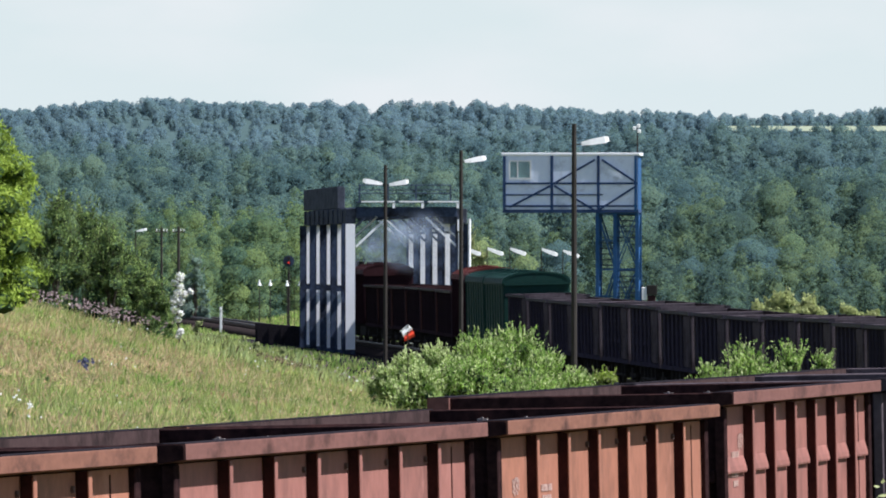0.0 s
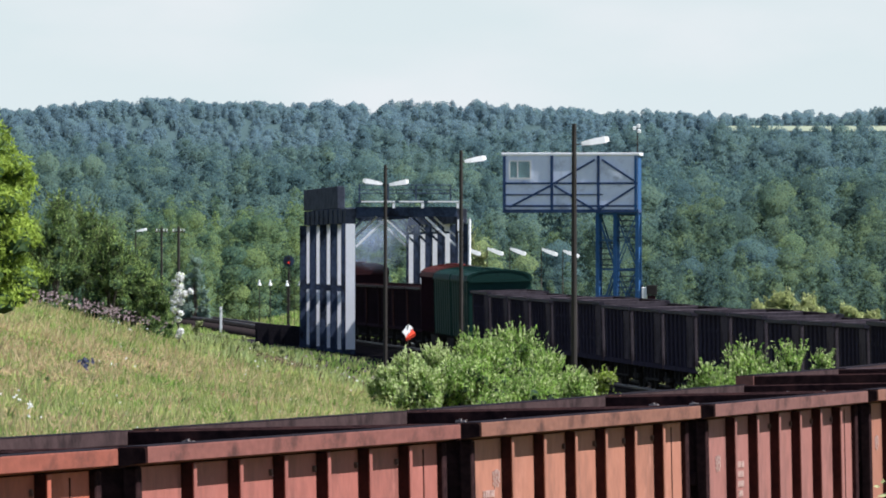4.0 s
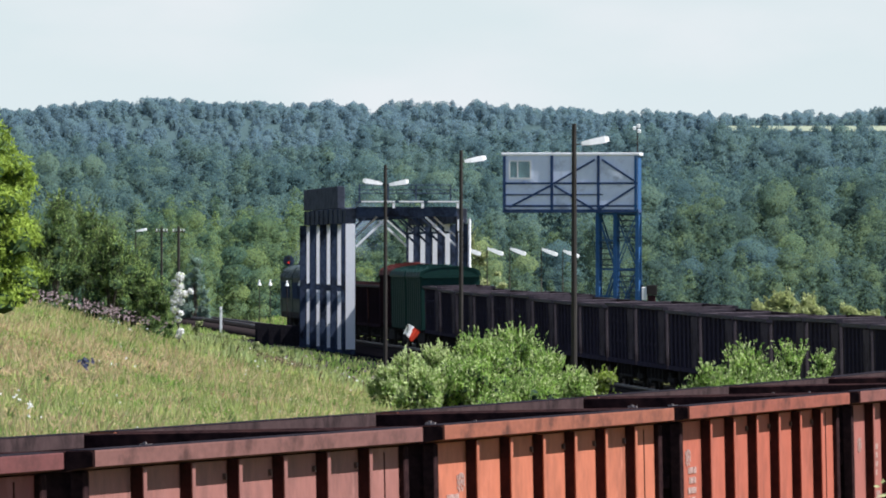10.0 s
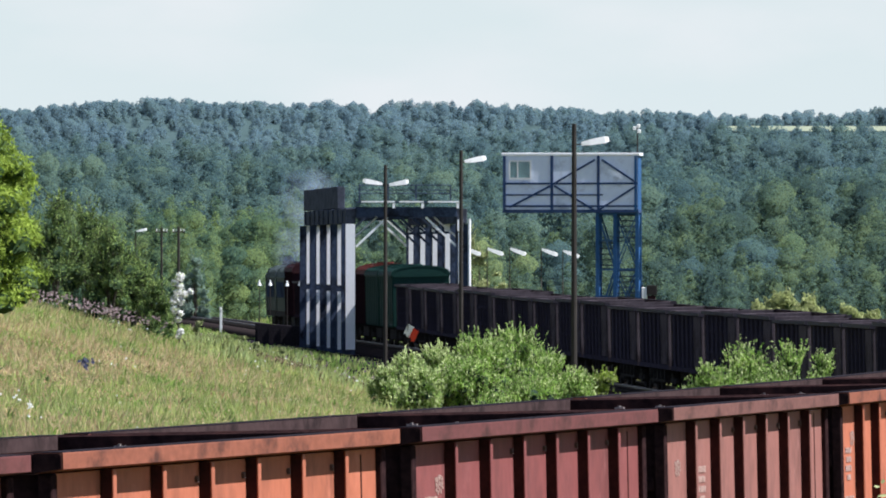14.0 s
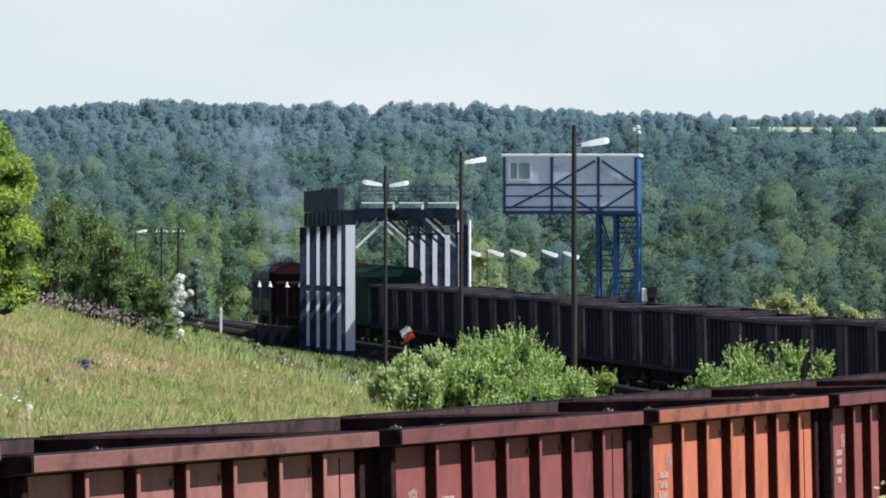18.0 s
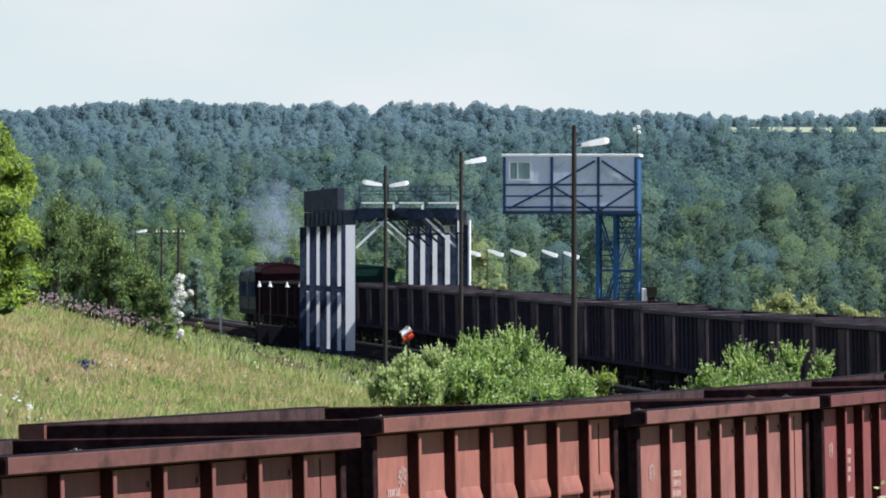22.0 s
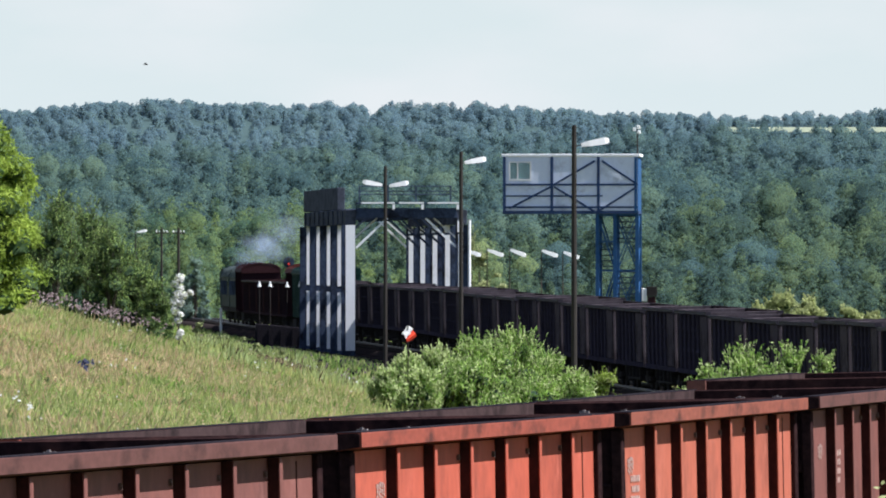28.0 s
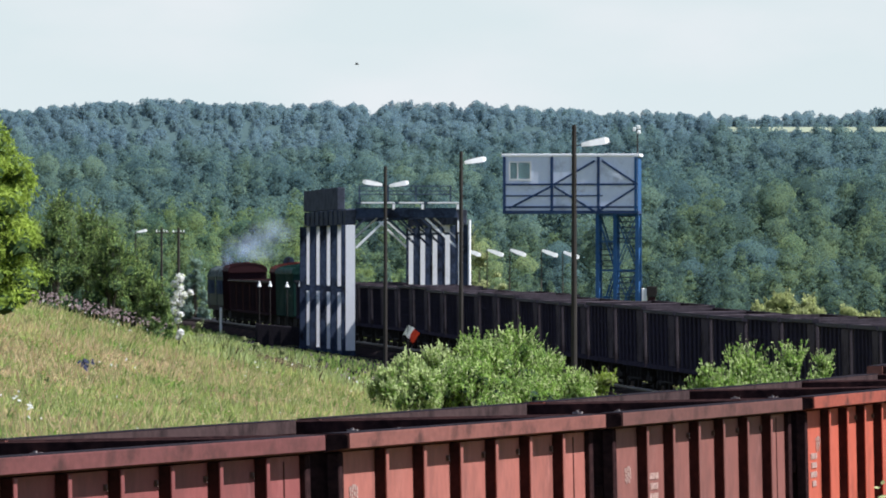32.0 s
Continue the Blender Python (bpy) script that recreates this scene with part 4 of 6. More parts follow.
def lamp_post(px, d, top_py, heads, tip=-10, base_z=None, radius=0.14, mat=None, label="dark wooden lamp post with a white street lamp head", head_mats=None, size=1.2, bare=False):
    """heads: the angle, rise and column offset of each lamp arm."""
    o = spot(px, d, 0)
    zb = float(ground_z(o.x, o.y)) - 0.3 if base_z is None else base_z
    top = 4.80 - (top_py - 492.5) * d / FOCAL - zb
    g = thing("lamp_post", Matrix.Translation((o.x, o.y, zb)), label, "lamp post", "lamp posts along the line")
    part("pole", Shape().rod((0, 0, 0), (0, 0, top), radius, radius * 0.72, 10), mat or wood_pole, g, smooth=False)
    for turn, drop, reach, lift in heads:
        a = Vector((0, 0, top - drop))
        u = Vector((math.cos(radians(turn)), math.sin(radians(turn)), 0))
        b = a + u * reach + Vector((0, 0, lift))
        part("arm", Shape().rod(a, b, 0.03, n=6), steel_dark if mat is None else mat, g)
        lamp_head(g, Matrix.Translation(b) @ pose(0, 0, 0, 0, 0, turn) @ pose(0, 0, 0, 0, tip), size)
    return g


lamp_post(1016, 395, 220, [(4, 0.75, 0.25, 0.05)], radius=0.118, size=0.98)
lamp_post(816, 505, 267, [(10, 0.55, 0.15, 0.05)], radius=0.11, size=0.98)
lamp_post(682, 600, 293, [(2, 1.05, 0.2, 0.0), (178, 1.05, 0.15, 0.05)], radius=0.12, size=1.05, label="dark wooden lamp post with two white lamp heads")
for px, py in ((822, 440), (862, 440), (902, 440), (958, 441), (996, 444)):
    lamp_post(px, 880, py, [(-6, 0.05, 0.05, 0.0)], 20, radius=0.055, mat=bark, label="slim grey lamp post with a white lamp head beyond the track", size=1.3)


def bell_lamp(px, d, py):
    o = spot(px, d, 0)
    zb = float(ground_z(o.x, o.y)) - 0.2
    top = 4.80 - (py - 492.5) * d / FOCAL - zb
    g = thing("bell_lamp", Matrix.Translation((o.x, o.y, zb)), "slim dark post with a white bell-shaped lamp beside the portal", "lamp post", "bell lamps by the portal")
    part("post", Shape().rod((0, 0, 0), (0, 0, top - 0.2), 0.035, 0.03, 8), steel_dark, g)
    part("bell_shade", Shape().rod((0, 0, top - 0.16), (0, 0, top + 0.05), 0.14, 0.07, 12).rod((0, 0, top + 0.08), (0, 0, top + 0.20), 0.07, 0.04, 10), lamp_white, g, "white enamelled bell shade")
    return g


for px, py, d in ((459, 502, 742), (478, 502, 746), (508, 503, 750), (531, 502, 754)):
    bell_lamp(px, d, py)
for px, d, r in ((286, 1060, 0.13), (316, 1040, 0.17)):
    g = lamp_post(px, d, 402, [], radius=r, label="far dark wooden line pole with a short crossarm")
    top = 4.80 - (402 - 492.5) * d / FOCAL - g.matrix_basis.translation.z
    part("crossarm", Shape().box(-0.55, 0.55, -0.06, 0.06, top - 0.55, top - 0.43), wood_pole, g)
    for x in (-0.48, -0.2, 0.2, 0.48):
        part("insulator", Shape().rod((x, 0, top - 0.43), (x, 0, top - 0.22), 0.06, 0.045, 8), lamp_white, g, "white porcelain insulator")
lamp_post(240, 1080, 410, [(3, 0.1, 0.1, 0.1)], radius=0.08, label="far dark lamp post", size=1.0)


# ---- signals, marker posts and small things by the line ----
def signal_mast():
    o = spot(511, 878, 0)
    zb = float(ground_z(o.x, o.y)) - 0.2
    g = thing("signal_mast", Matrix.Translation((o.x, o.y, zb)), "railway colour light signal on a dark mast, red light on", "railway signal")
    s = 878 / FOCAL
    Z = lambda py: 4.80 - (py - 492.5) * s - zb
    part("mast", Shape().rod((0, 0, 0), (0, 0, Z(478)), 0.09, 0.08, 10), steel_dark, g)
    part("signal_head", Shape().rod((0, -0.06, Z(463)), (0, 0.06, Z(463)), 0.43, 0.43, 20), navy, g, "round dark backing disc")
    for px_, py in ((0.0, 458), (0.0, 466)):
        part("hood", Shape().rod((px_, -0.34, Z(py)), (px_, -0.062, Z(py)), 0.12, 0.12, 12), steel_dark, g)
    part("red_lens", Shape().rod((0.0, -0.37, Z(466)), (0.0, -0.345, Z(466)), 0.085, n=12), signal_red, g, "lit red lens")
    part("ladder", Shape().box(0.16, 0.19, -0.03, 0.03, 0.3, Z(480)).box(0.42, 0.45, -0.03, 0.03, 0.3, Z(480)), steel_dark, g)


signal_mast()

o = spot(391, 880, 0)
zb = float(ground_z(o.x, o.y)) - 0.2
g = thing("marker_post", Matrix.Translation((o.x, o.y, zb)), "slim white lineside marker post with a short crossbar", "marker post")
part("post", Shape().box(-0.095, 0.095, -0.06, 0.06, 0, 2.25), frame_white, g, bevel=0.02)
part("crossbar", Shape().box(-0.12, 0.12, -0.10, -0.065, 1.98, 2.1), white_steel, g, bevel=0.02)

# dark loading ramp beside the portal
o = spot(497, 735, 0)
zb = float(ground_z(o.x, o.y)) - 0.3
g = thing("side_ramp", Matrix.Translation((o.x, o.y, zb)), "low dark steel-sided ramp beside the portal", "ramp")
zt = 4.80 - (573 - 492.5) * 735 / FOCAL - zb
part("ramp_body", Shape().add([(x, y, z) for x in (-1.65, 1.7) for y in (-0.8, 0.8) for z in (0, zt + (0.05 if x < 0 else -0.25))], [(0, 1, 3, 2), (4, 6, 7, 5), (0, 4, 5, 1), (2, 3, 7, 6), (0, 2, 6, 4), (1, 5, 7, 3)]), coal_dust, g, bevel=0.03)
for i in range(5):
    part("stiffener", Shape().box(-1.5 + i * 0.75, -1.4 + i * 0.75, -0.88, -0.803, 0, zt - 0.3), coal_dust, g)

# control cabinet at the tower's foot
o = spot(1146, 575, 0)
zb = float(ground_z(o.x, o.y)) - 0.1
g = thing("equipment_rack", Matrix.Translation((o.x, o.y, zb)), "small equipment rack with dark and pale boxes beside the tower", "equipment rack")
zt = 4.80 - (506 - 492.5) * 575 / FOCAL - zb
part("stand", Shape().box(-0.3, -0.22, -0.1, 0.1, 0, zt).box(0.22, 0.3, -0.1, 0.1, 0, zt), steel_dark, g)
part("pale_box", Shape().box(-0.3, -0.02, -0.25, 0.25, zt - 0.75, zt - 0.1), lamp_white, g, bevel=0.02)
part("dark_box", Shape().box(-0.05, 0.48, -0.28, 0.2, zt - 0.5, zt), steel_dark, g, bevel=0.02)
part("rust_box", Shape().box(0.0, 0.4, -0.22, 0.2, zt - 0.95, zt - 0.52), red_roof, g, bevel=0.02)

# flag on a stake by the willow
o = spot(722, 300, 0)
zb = float(ground_z(o.x, o.y)) - 0.1
flag_stake = thing("flag_stake", Matrix.Translation((o.x, o.y, zb)), "thin stake with a small red and white flag by the willow", "flag")
zt = 4.80 - (574 - 492.5) * 300 / FOCAL - zb
part("stake", Shape().rod((0, 0, 0), (0, 0, zt), 0.016, 0.012, 6), wood_pole, flag_stake)
sh = Shape()
n = 6
for i in range(n + 1):
    for j in (0, 1):
        sh.v.append((0.20 * i / n, 0.02 * math.sin(i * 1.3), -0.30 + 0.30 * j + 0.03 * (1 - j) * math.sin(i)))
sh.f = [(2 * i, 2 * i + 2, 2 * i + 3, 2 * i + 1) for i in range(n)]
sh.v += [(x, y + 0.012, z) for x, y, z in sh.v]
sh.f += [tuple(k + 2 * n + 2 for k in q[::-1]) for q in sh.f]
white_half = part("white_half", sh, white_cloth, flag_stake, "white cloth half", m=pose(0.0, 0, zt))
red_half = part("red_half", sh.mesh("red_half", red_cloth), parent=white_half, label="red cloth half", m=pose(0.195, 0, 0))


# ---- plants ----
RNG = np.random.default_rng(11)


def leaf_quads(points, normals, size, aspect=0.55, jitter=0.7, rng=RNG, along=None):
    """One four-cornered leaf or clump at each point, facing roughly along its normal, its tip along the given way. Returns verts, faces."""
    n = len(points)
    nrm = normals + rng.normal(0, jitter, (n, 3))
    nrm /= np.linalg.norm(nrm, axis=1)[:, None] + 1e-9
    a = np.cross(nrm, rng.normal(0, 1, (n, 3)))
    if along is not None:
        lead = np.linalg.norm(along, axis=1) > 0
        ahead = along - nrm * np.sum(along * nrm, axis=1)[:, None]
        a = np.where(lead[:, None], ahead, a)
    a /= np.linalg.norm(a, axis=1)[:, None] + 1e-9
    b = np.cross(nrm, a)
    sz = (np.asarray(size) * rng.uniform(0.6, 1.3, n))[:, None]
    k = rng.uniform(0.25, 0.5, n)[:, None]
    v = np.stack([points - a * sz, points - b * sz * aspect + a * sz * k * 0.4, points + a * sz + nrm * sz * 0.25, points + b * sz * aspect], 1).reshape(-1, 3)
    f = np.arange(4 * n).reshape(n, 4)
    return v, f


_g = np.linspace(-1, 1, 3)
_cube = [(x, y, z) for x in _g for y in _g for z in _g if max(abs(x), abs(y), abs(z)) == 1]
BALL_V = np.array(_cube) / np.linalg.norm(_cube, axis=1)[:, None]
_at = {p: i for i, p in enumerate(_cube)}
BALL_F = []
for _ax in range(3):
    for _sg in (-1.0, 1.0):
        for _a in (-1.0, 0.0):
            for _b in (-1.0, 0.0):
                quad = []
                for _u, _w in ((_a, _b), (_a + 1, _b), (_a + 1, _b + 1), (_a, _b + 1)):
                    _p = [_u, _w]
                    _p.insert(_ax, _sg)
                    quad.append(_at[tuple(_p)])
                BALL_F.append(quad)
BALL_F = np.array(BALL_F)


def cores(centres, radii, rng, squash=0.8, ball=None, quads=None):
    """Small uneven lumps that fill the inside of a crown. Returns verts, faces."""
    n = len(centres)
    ball, quads = (BALL_V, BALL_F) if ball is None else (ball, quads)
    v = ball[None] * (1 + rng.uniform(-0.22, 0.22, (n, len(ball), 1))) * radii[:, None, None] * (1, 1, squash) + centres[:, None]
    f = quads[None] + (np.arange(n) * len(ball))[:, None, None]
    return v.reshape(-1, 3), f.reshape(-1, 4)


def lobed_crown(rng, lobes, n, height, width, base, pointed=0.3, low=0.1, near=0.68, far=1.1):
    """Points, outward directions, lobe centres and lobe sizes of an uneven crown."""
    pts, nrm, mid, big = [], [], [], []
    cz = rng.uniform(low, 1.0, lobes)
    for i in range(lobes):
        t = cz[i]
        r = width * (1 - pointed * t) * math.sqrt(max(0.05, 1 - (2 * t - 0.85) ** 2 * 0.8))
        ang = rng.uniform(0, 2 * math.pi)
        rad = r * rng.uniform(0.25, 0.8)
        c = np.array([math.cos(ang) * rad, math.sin(ang) * rad, base + height * t])
        lr = width * rng.uniform(0.28, 0.5) * (1 - 0.35 * t)
        mid.append(c)
        big.append(lr)
        m = n // lobes
        d = rng.normal(0, 1, (m, 3))
        d /= np.linalg.norm(d, axis=1)[:, None]
        d[:, 2] = np.where(d[:, 2] < -0.3, -d[:, 2] * 0.5, d[:, 2])
        pts.append(c + d * (lr * rng.uniform(near, far, (m, 1))) * (1, 1, 0.8))
        nrm.append(d)
    return np.concatenate(pts), np.concatenate(nrm), np.array(mid), np.array(big)


def tree_parts(rng, kind):
    """Foliage of one woodland tree of about 1 m, at its origin; scaled when planted. Points, directions, core centres, core sizes."""
    slim, low, n = {"pine": (0.17, 0.38, 340), "birch": (0.18, 0.06, 420), "oak": (0.24, 0.08, 460)}[kind]
    k1, k2, p1, p2 = rng.uniform(2, 4), rng.uniform(5, 9), rng.uniform(0, 6), rng.uniform(0, 6)
    bend = rng.normal(0, 0.10 * slim, 2)

    def girth(u):
        if kind == "oak":
            return slim * np.sqrt(np.clip(1 - (1.75 * u - 0.80) ** 2, 0.03, 1))
        return slim * (1.18 * np.clip(1 - u, 0, 1) ** 0.52 * np.clip(u * 5 + 0.35, 0, 1) + 0.04)

    u = rng.random(n) ** 0.9
    ang = rng.uniform(0, 2 * math.pi, n)
    lump = 1 + 0.17 * np.sin(k1 * u * 6 + 2 * ang + p1) + 0.13 * np.sin(k2 * u * 5 - 3 * ang + p2)
    rad = girth(u) * lump * rng.uniform(0.62, 1.06, n)
    z = low + (1 - low) * u
    pts = np.stack([np.cos(ang) * rad + bend[0] * u, np.sin(ang) * rad + bend[1] * u, z], 1)
    rise = 0.25 + 1.2 * np.clip(u - 0.35, 0, 1)
    nrm = np.stack([np.cos(ang), np.sin(ang), rise], 1) + rng.normal(0, 0.18, (n, 3))
    cu = np.linspace(0.12, 0.80, 4)
    mid = np.stack([bend[0] * cu, bend[1] * cu, low + (1 - low) * cu], 1)
    return pts, nrm, mid, girth(cu) * 0.82


# a round lump of twelve facets
_corner = [(x, y, z) for x in (-1, 1) for y in (-1, 1) for z in (-1, 1)]
_pole = [(2, 0, 0), (-2, 0, 0), (0, 2, 0), (0, -2, 0), (0, 0, 2), (0, 0, -2)]
BLOCK_V = np.array(_corner + _pole, float)
BLOCK_V /= np.linalg.norm(BLOCK_V, axis=1)[:, None]
BLOCK_F = []
for _i, _p in enumerate(_corner):
    for _k, _q in enumerate(_corner[_i + 1:], _i + 1):
        if sum(a != b for a, b in zip(_p, _q)) == 1:
            _ends = [8 + n for n, c in enumerate(_pole) if sum(a * b for a, b in zip(c, _p)) == 2 and sum(a * b for a, b in zip(c, _q)) == 2]
            quad = [_i, _ends[0], _k, _ends[1]]
            e1, e2 = BLOCK_V[quad[1]] - BLOCK_V[quad[0]], BLOCK_V[quad[2]] - BLOCK_V[quad[0]]
            BLOCK_F.append(quad if np.dot(np.cross(e1, e2), BLOCK_V[_i] + BLOCK_V[_k]) > 0 else quad[::-1])
BLOCK_F = np.array(BLOCK_F)


TEMPLATES = {k: [tree_parts(np.random.default_rng(100 + i), k) for i in range(9)] for k in ("pine", "birch", "oak")}


LEAN = np.array([0.25, -0.50, 0.80])  # shading normals are bent this way, evening out light and shade on the canopy


def turned(n, keep):
    n = n * keep + LEAN
    return n / np.linalg.norm(n, axis=1)[:, None]


def plant(name, places, mat, clump, label, keep=1.0, spread=1.0, above=0.0, core=0.93):
    """Many woodland trees as one sheet of foliage. places: x, y, height, kind."""
    V, F, N, k = [], [], [], 0
    rng = np.random.default_rng(len(places))
    for x, y, h, kind in places:
        pts, nrm, mid, big = TEMPLATES[kind][int(rng.integers(9))]
        if keep < 1 or above:
            sel = (rng.random(len(pts)) < keep) & (pts[:, 2] > above)
            pts, nrm = pts[sel], nrm[sel]
            mid, big = mid[mid[:, 2] > above], big[mid[:, 2] > above]
        a = rng.uniform(0, 6.28)
        R = np.array([[math.cos(a), -math.sin(a), 0], [math.sin(a), math.cos(a), 0], [0, 0, 1]])
        w = rng.uniform(0.85, 1.25) * spread
        size, foot = (h * w, h * w, h), (x, y, float(ground_z(x, y)) - 0.2)
        d = nrm @ R.T
        v, f = leaf_quads((pts @ R.T) * size + foot, d, clump, 0.7, 0.2, rng)
        V.append(v)
        F.append(f + k)
        N.append(np.repeat(turned(d, 0.95), 4, 0))
        k += len(v)
        centre, radius = (mid @ R.T) * size + foot, big * h * w * core
        v, f = cores(centre, radius, rng, 0.8, BLOCK_V, BLOCK_F)
        V.append(v)
        F.append(f + k)
        N.append(turned((v - np.repeat(centre, 14, 0)) / np.repeat(radius, 14)[:, None], 1.0))
        k += len(v)
    me = big_mesh(name, np.concatenate(V), np.concatenate(F), [mat])
    me.normals_split_custom_set_from_vertices(np.concatenate(N).astype(np.float32))
    return tagged(new(name, me), label, "woodland", kind="stuff")


def wedge(d0, d1, n, seed, margin=0.012, power=1.0):
    rng = np.random.default_rng(seed)
    d = d0 + (d1 - d0) * rng.random(n) ** power
    x = (rng.random(n) * 2 - 1) * (784 / FOCAL + margin) * d
    return x, d, rng


def stand(x, y):
    """Uneven age of the wood: stands of taller and lower trees."""
    return 1 + 0.16 * math.sin(x / 13.0 + y / 61.0) + 0.13 * math.sin(x / 6.1 - y / 37.0 + 1.0) + 0.10 * math.sin(x / 29.0 + y / 140.0 + 2.0)


# far ridge, pine slopes and the light birch belt before them
x, d, r = wedge(2480, 3950, 2500, 1)
x2, d2, r2 = wedge(3500, 3980, 800, 6)
d3 = r2.uniform(3030, 3150, 70)
x3 = r2.uniform(0.022, 0.045, 70) * d3
d4 = r2.uniform(3650, 3960, 16)
x4 = r2.uniform(-0.0080, -0.0045, 16) * d4
x, d = np.concatenate([x, x2, x3, x4]), np.concatenate([d, d2, d3, d4])
keepers = [(a, b, r.uniform(4.2, 6.2) * max(stand(a, b), 0.85) + (0.4 if b > 3400 and a / b < 0.012 else 0), "oak" if r.random() < 0.68 else "pine") for a, b in zip(x, d) if not (a / b > 0.0235 and 3152 < b < 3600)]
plant("far_ridge_woodland", [q for q in keepers if q[1] > 2950], wood_far, 0.50, "distant wooded ridge, haze blue put into its leaf colour", 0.15, 1.55, 0.2, 1.0)
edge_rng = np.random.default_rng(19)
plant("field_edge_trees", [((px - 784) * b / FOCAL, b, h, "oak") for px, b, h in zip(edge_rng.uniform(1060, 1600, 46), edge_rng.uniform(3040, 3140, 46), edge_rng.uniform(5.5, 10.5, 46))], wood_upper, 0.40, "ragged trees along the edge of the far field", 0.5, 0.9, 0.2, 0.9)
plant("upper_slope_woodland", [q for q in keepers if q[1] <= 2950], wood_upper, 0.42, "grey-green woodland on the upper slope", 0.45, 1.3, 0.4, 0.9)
x, d, r = wedge(1420, 2480, 1150, 2, power=1.1)
slope = [(a, b, r.uniform(9.0, 12.0) * stand(a, b), "pine" if r.random() < 0.45 else "oak") for a, b in zip(x, d)]
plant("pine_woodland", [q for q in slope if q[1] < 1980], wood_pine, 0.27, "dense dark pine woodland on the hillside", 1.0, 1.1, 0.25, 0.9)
plant("high_pine_woodland", [q for q in slope if q[1] >= 1980], wood_upper, 0.32, "pine woodland higher on the hillside, haze blue put into its needles", 0.8, 1.1, 0.25, 0.9)
x, d, r = wedge(1215, 1430, 440, 3)
left = [(a, b, r.uniform(6, 12.0) * stand(a, b), "birch" if r.random() < 0.7 else "oak") for a, b in zip(x, d)]
plant("birch_belt", [q for q in left if q[0] / q[1] < -0.010 or (q[0] / q[1] < 0.012 and q[2] < 8)], wood_birch, 0.21, "light green belt of birches below the pines", 1.0, 1.1, 0.0, 0.9)
plant("mixed_woodland", [q for q in left if q[0] / q[1] >= -0.010], wood_mixed, 0.23, "mid-green mixed woodland below the pines", 1.0, 1.15, 0.0, 0.9)
x, d, r = wedge(1015, 1215, 400, 7)
scrub = [(a, b, r.uniform(3.0, 6.5) * stand(a, b), "birch" if r.random() < 0.4 else "oak") for a, b in zip(x, d) if a / b > -0.0222]
plant("scrub_woodland", [q for q in scrub if q[0] / q[1] < 0.004], wood_birch, 0.15, "light green scrub and saplings below the birches", 0.8, 1.15, 0.0, 0.9)
plant("edge_woodland", [q for q in scrub if q[0] / q[1] >= 0.004], wood_mixed, 0.18, "mid-green trees and scrub at the wood's edge", 0.8, 1.15, 0.0, 0.9)
broad = lambda *rows: [((px - 784) * d / FOCAL, d, h, "oak") for px, d, h in rows]
plant("dark_broadleaf_trees", broad((1330, 1120, 8.6), (1300, 1135, 7.4), (1365, 1140, 7.6), (985, 1150, 8.0), (1460, 1150, 6.4), (1225, 1160, 6.6)), wood_dark, 0.16, "dark rounded broadleaf trees at the wood's edge", 1.0, 1.35, 0.0, 0.95)
plant("light_broadleaf_trees", broad((850, 1120, 8.4), (872, 1100, 6.6), (1270, 1105, 4.6), (1405, 1180, 9.4), (1520, 1150, 6.0), (1215, 1110, 4.6), (925, 1160, 7.0)), wood_light, 0.16, "light yellow-green broadleaf trees at the wood's edge", 1.0, 1.2, 0.0, 0.9)
x, d, r = wedge(720, 1000, 150, 8)
plant("lineside_scrub", [(a, b, r.uniform(2.0, 4.6), "oak") for a, b in zip(x, d) if a > float(np.interp(b, LINE_Y, LINE_X)) + 9], wood_mixed, 0.12, "green scrub beyond the line", 0.7, 1.0, 0.0, 0.9)
# dark sheet over the paler ground, coloured to blend with the haze-blue trees
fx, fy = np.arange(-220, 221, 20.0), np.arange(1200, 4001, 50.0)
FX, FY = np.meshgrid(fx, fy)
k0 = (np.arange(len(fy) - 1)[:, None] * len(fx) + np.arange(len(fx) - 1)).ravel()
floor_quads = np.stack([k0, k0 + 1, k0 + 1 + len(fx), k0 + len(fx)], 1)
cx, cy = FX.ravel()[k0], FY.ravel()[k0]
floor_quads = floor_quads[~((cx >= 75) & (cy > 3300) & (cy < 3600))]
tagged(new("forest_floor", big_mesh("forest_floor", np.stack([FX.ravel(), FY.ravel(), ground_z(FX, FY).ravel() + 0.6], 1), floor_quads, [litter])), "dark floor of the woods, coloured to match the hazed trees", "forest floor", kind="structure")

field = []
for i in range(9):
    for j in range(6):
        px, py = 84 + i * 14.0, 3290 + j * 66.0
        field.append((px, py, float(ground_z(px, py)) + 0.9))
ff = [(i * 6 + j, i * 6 + j + 6, i * 6 + j + 7, i * 6 + j + 1) for i in range(8) for j in range(5)]
tagged(new("field", big_mesh("field", field, ff, [field_mat])), "pale ripe field on the far hillside", "field", kind="structure")


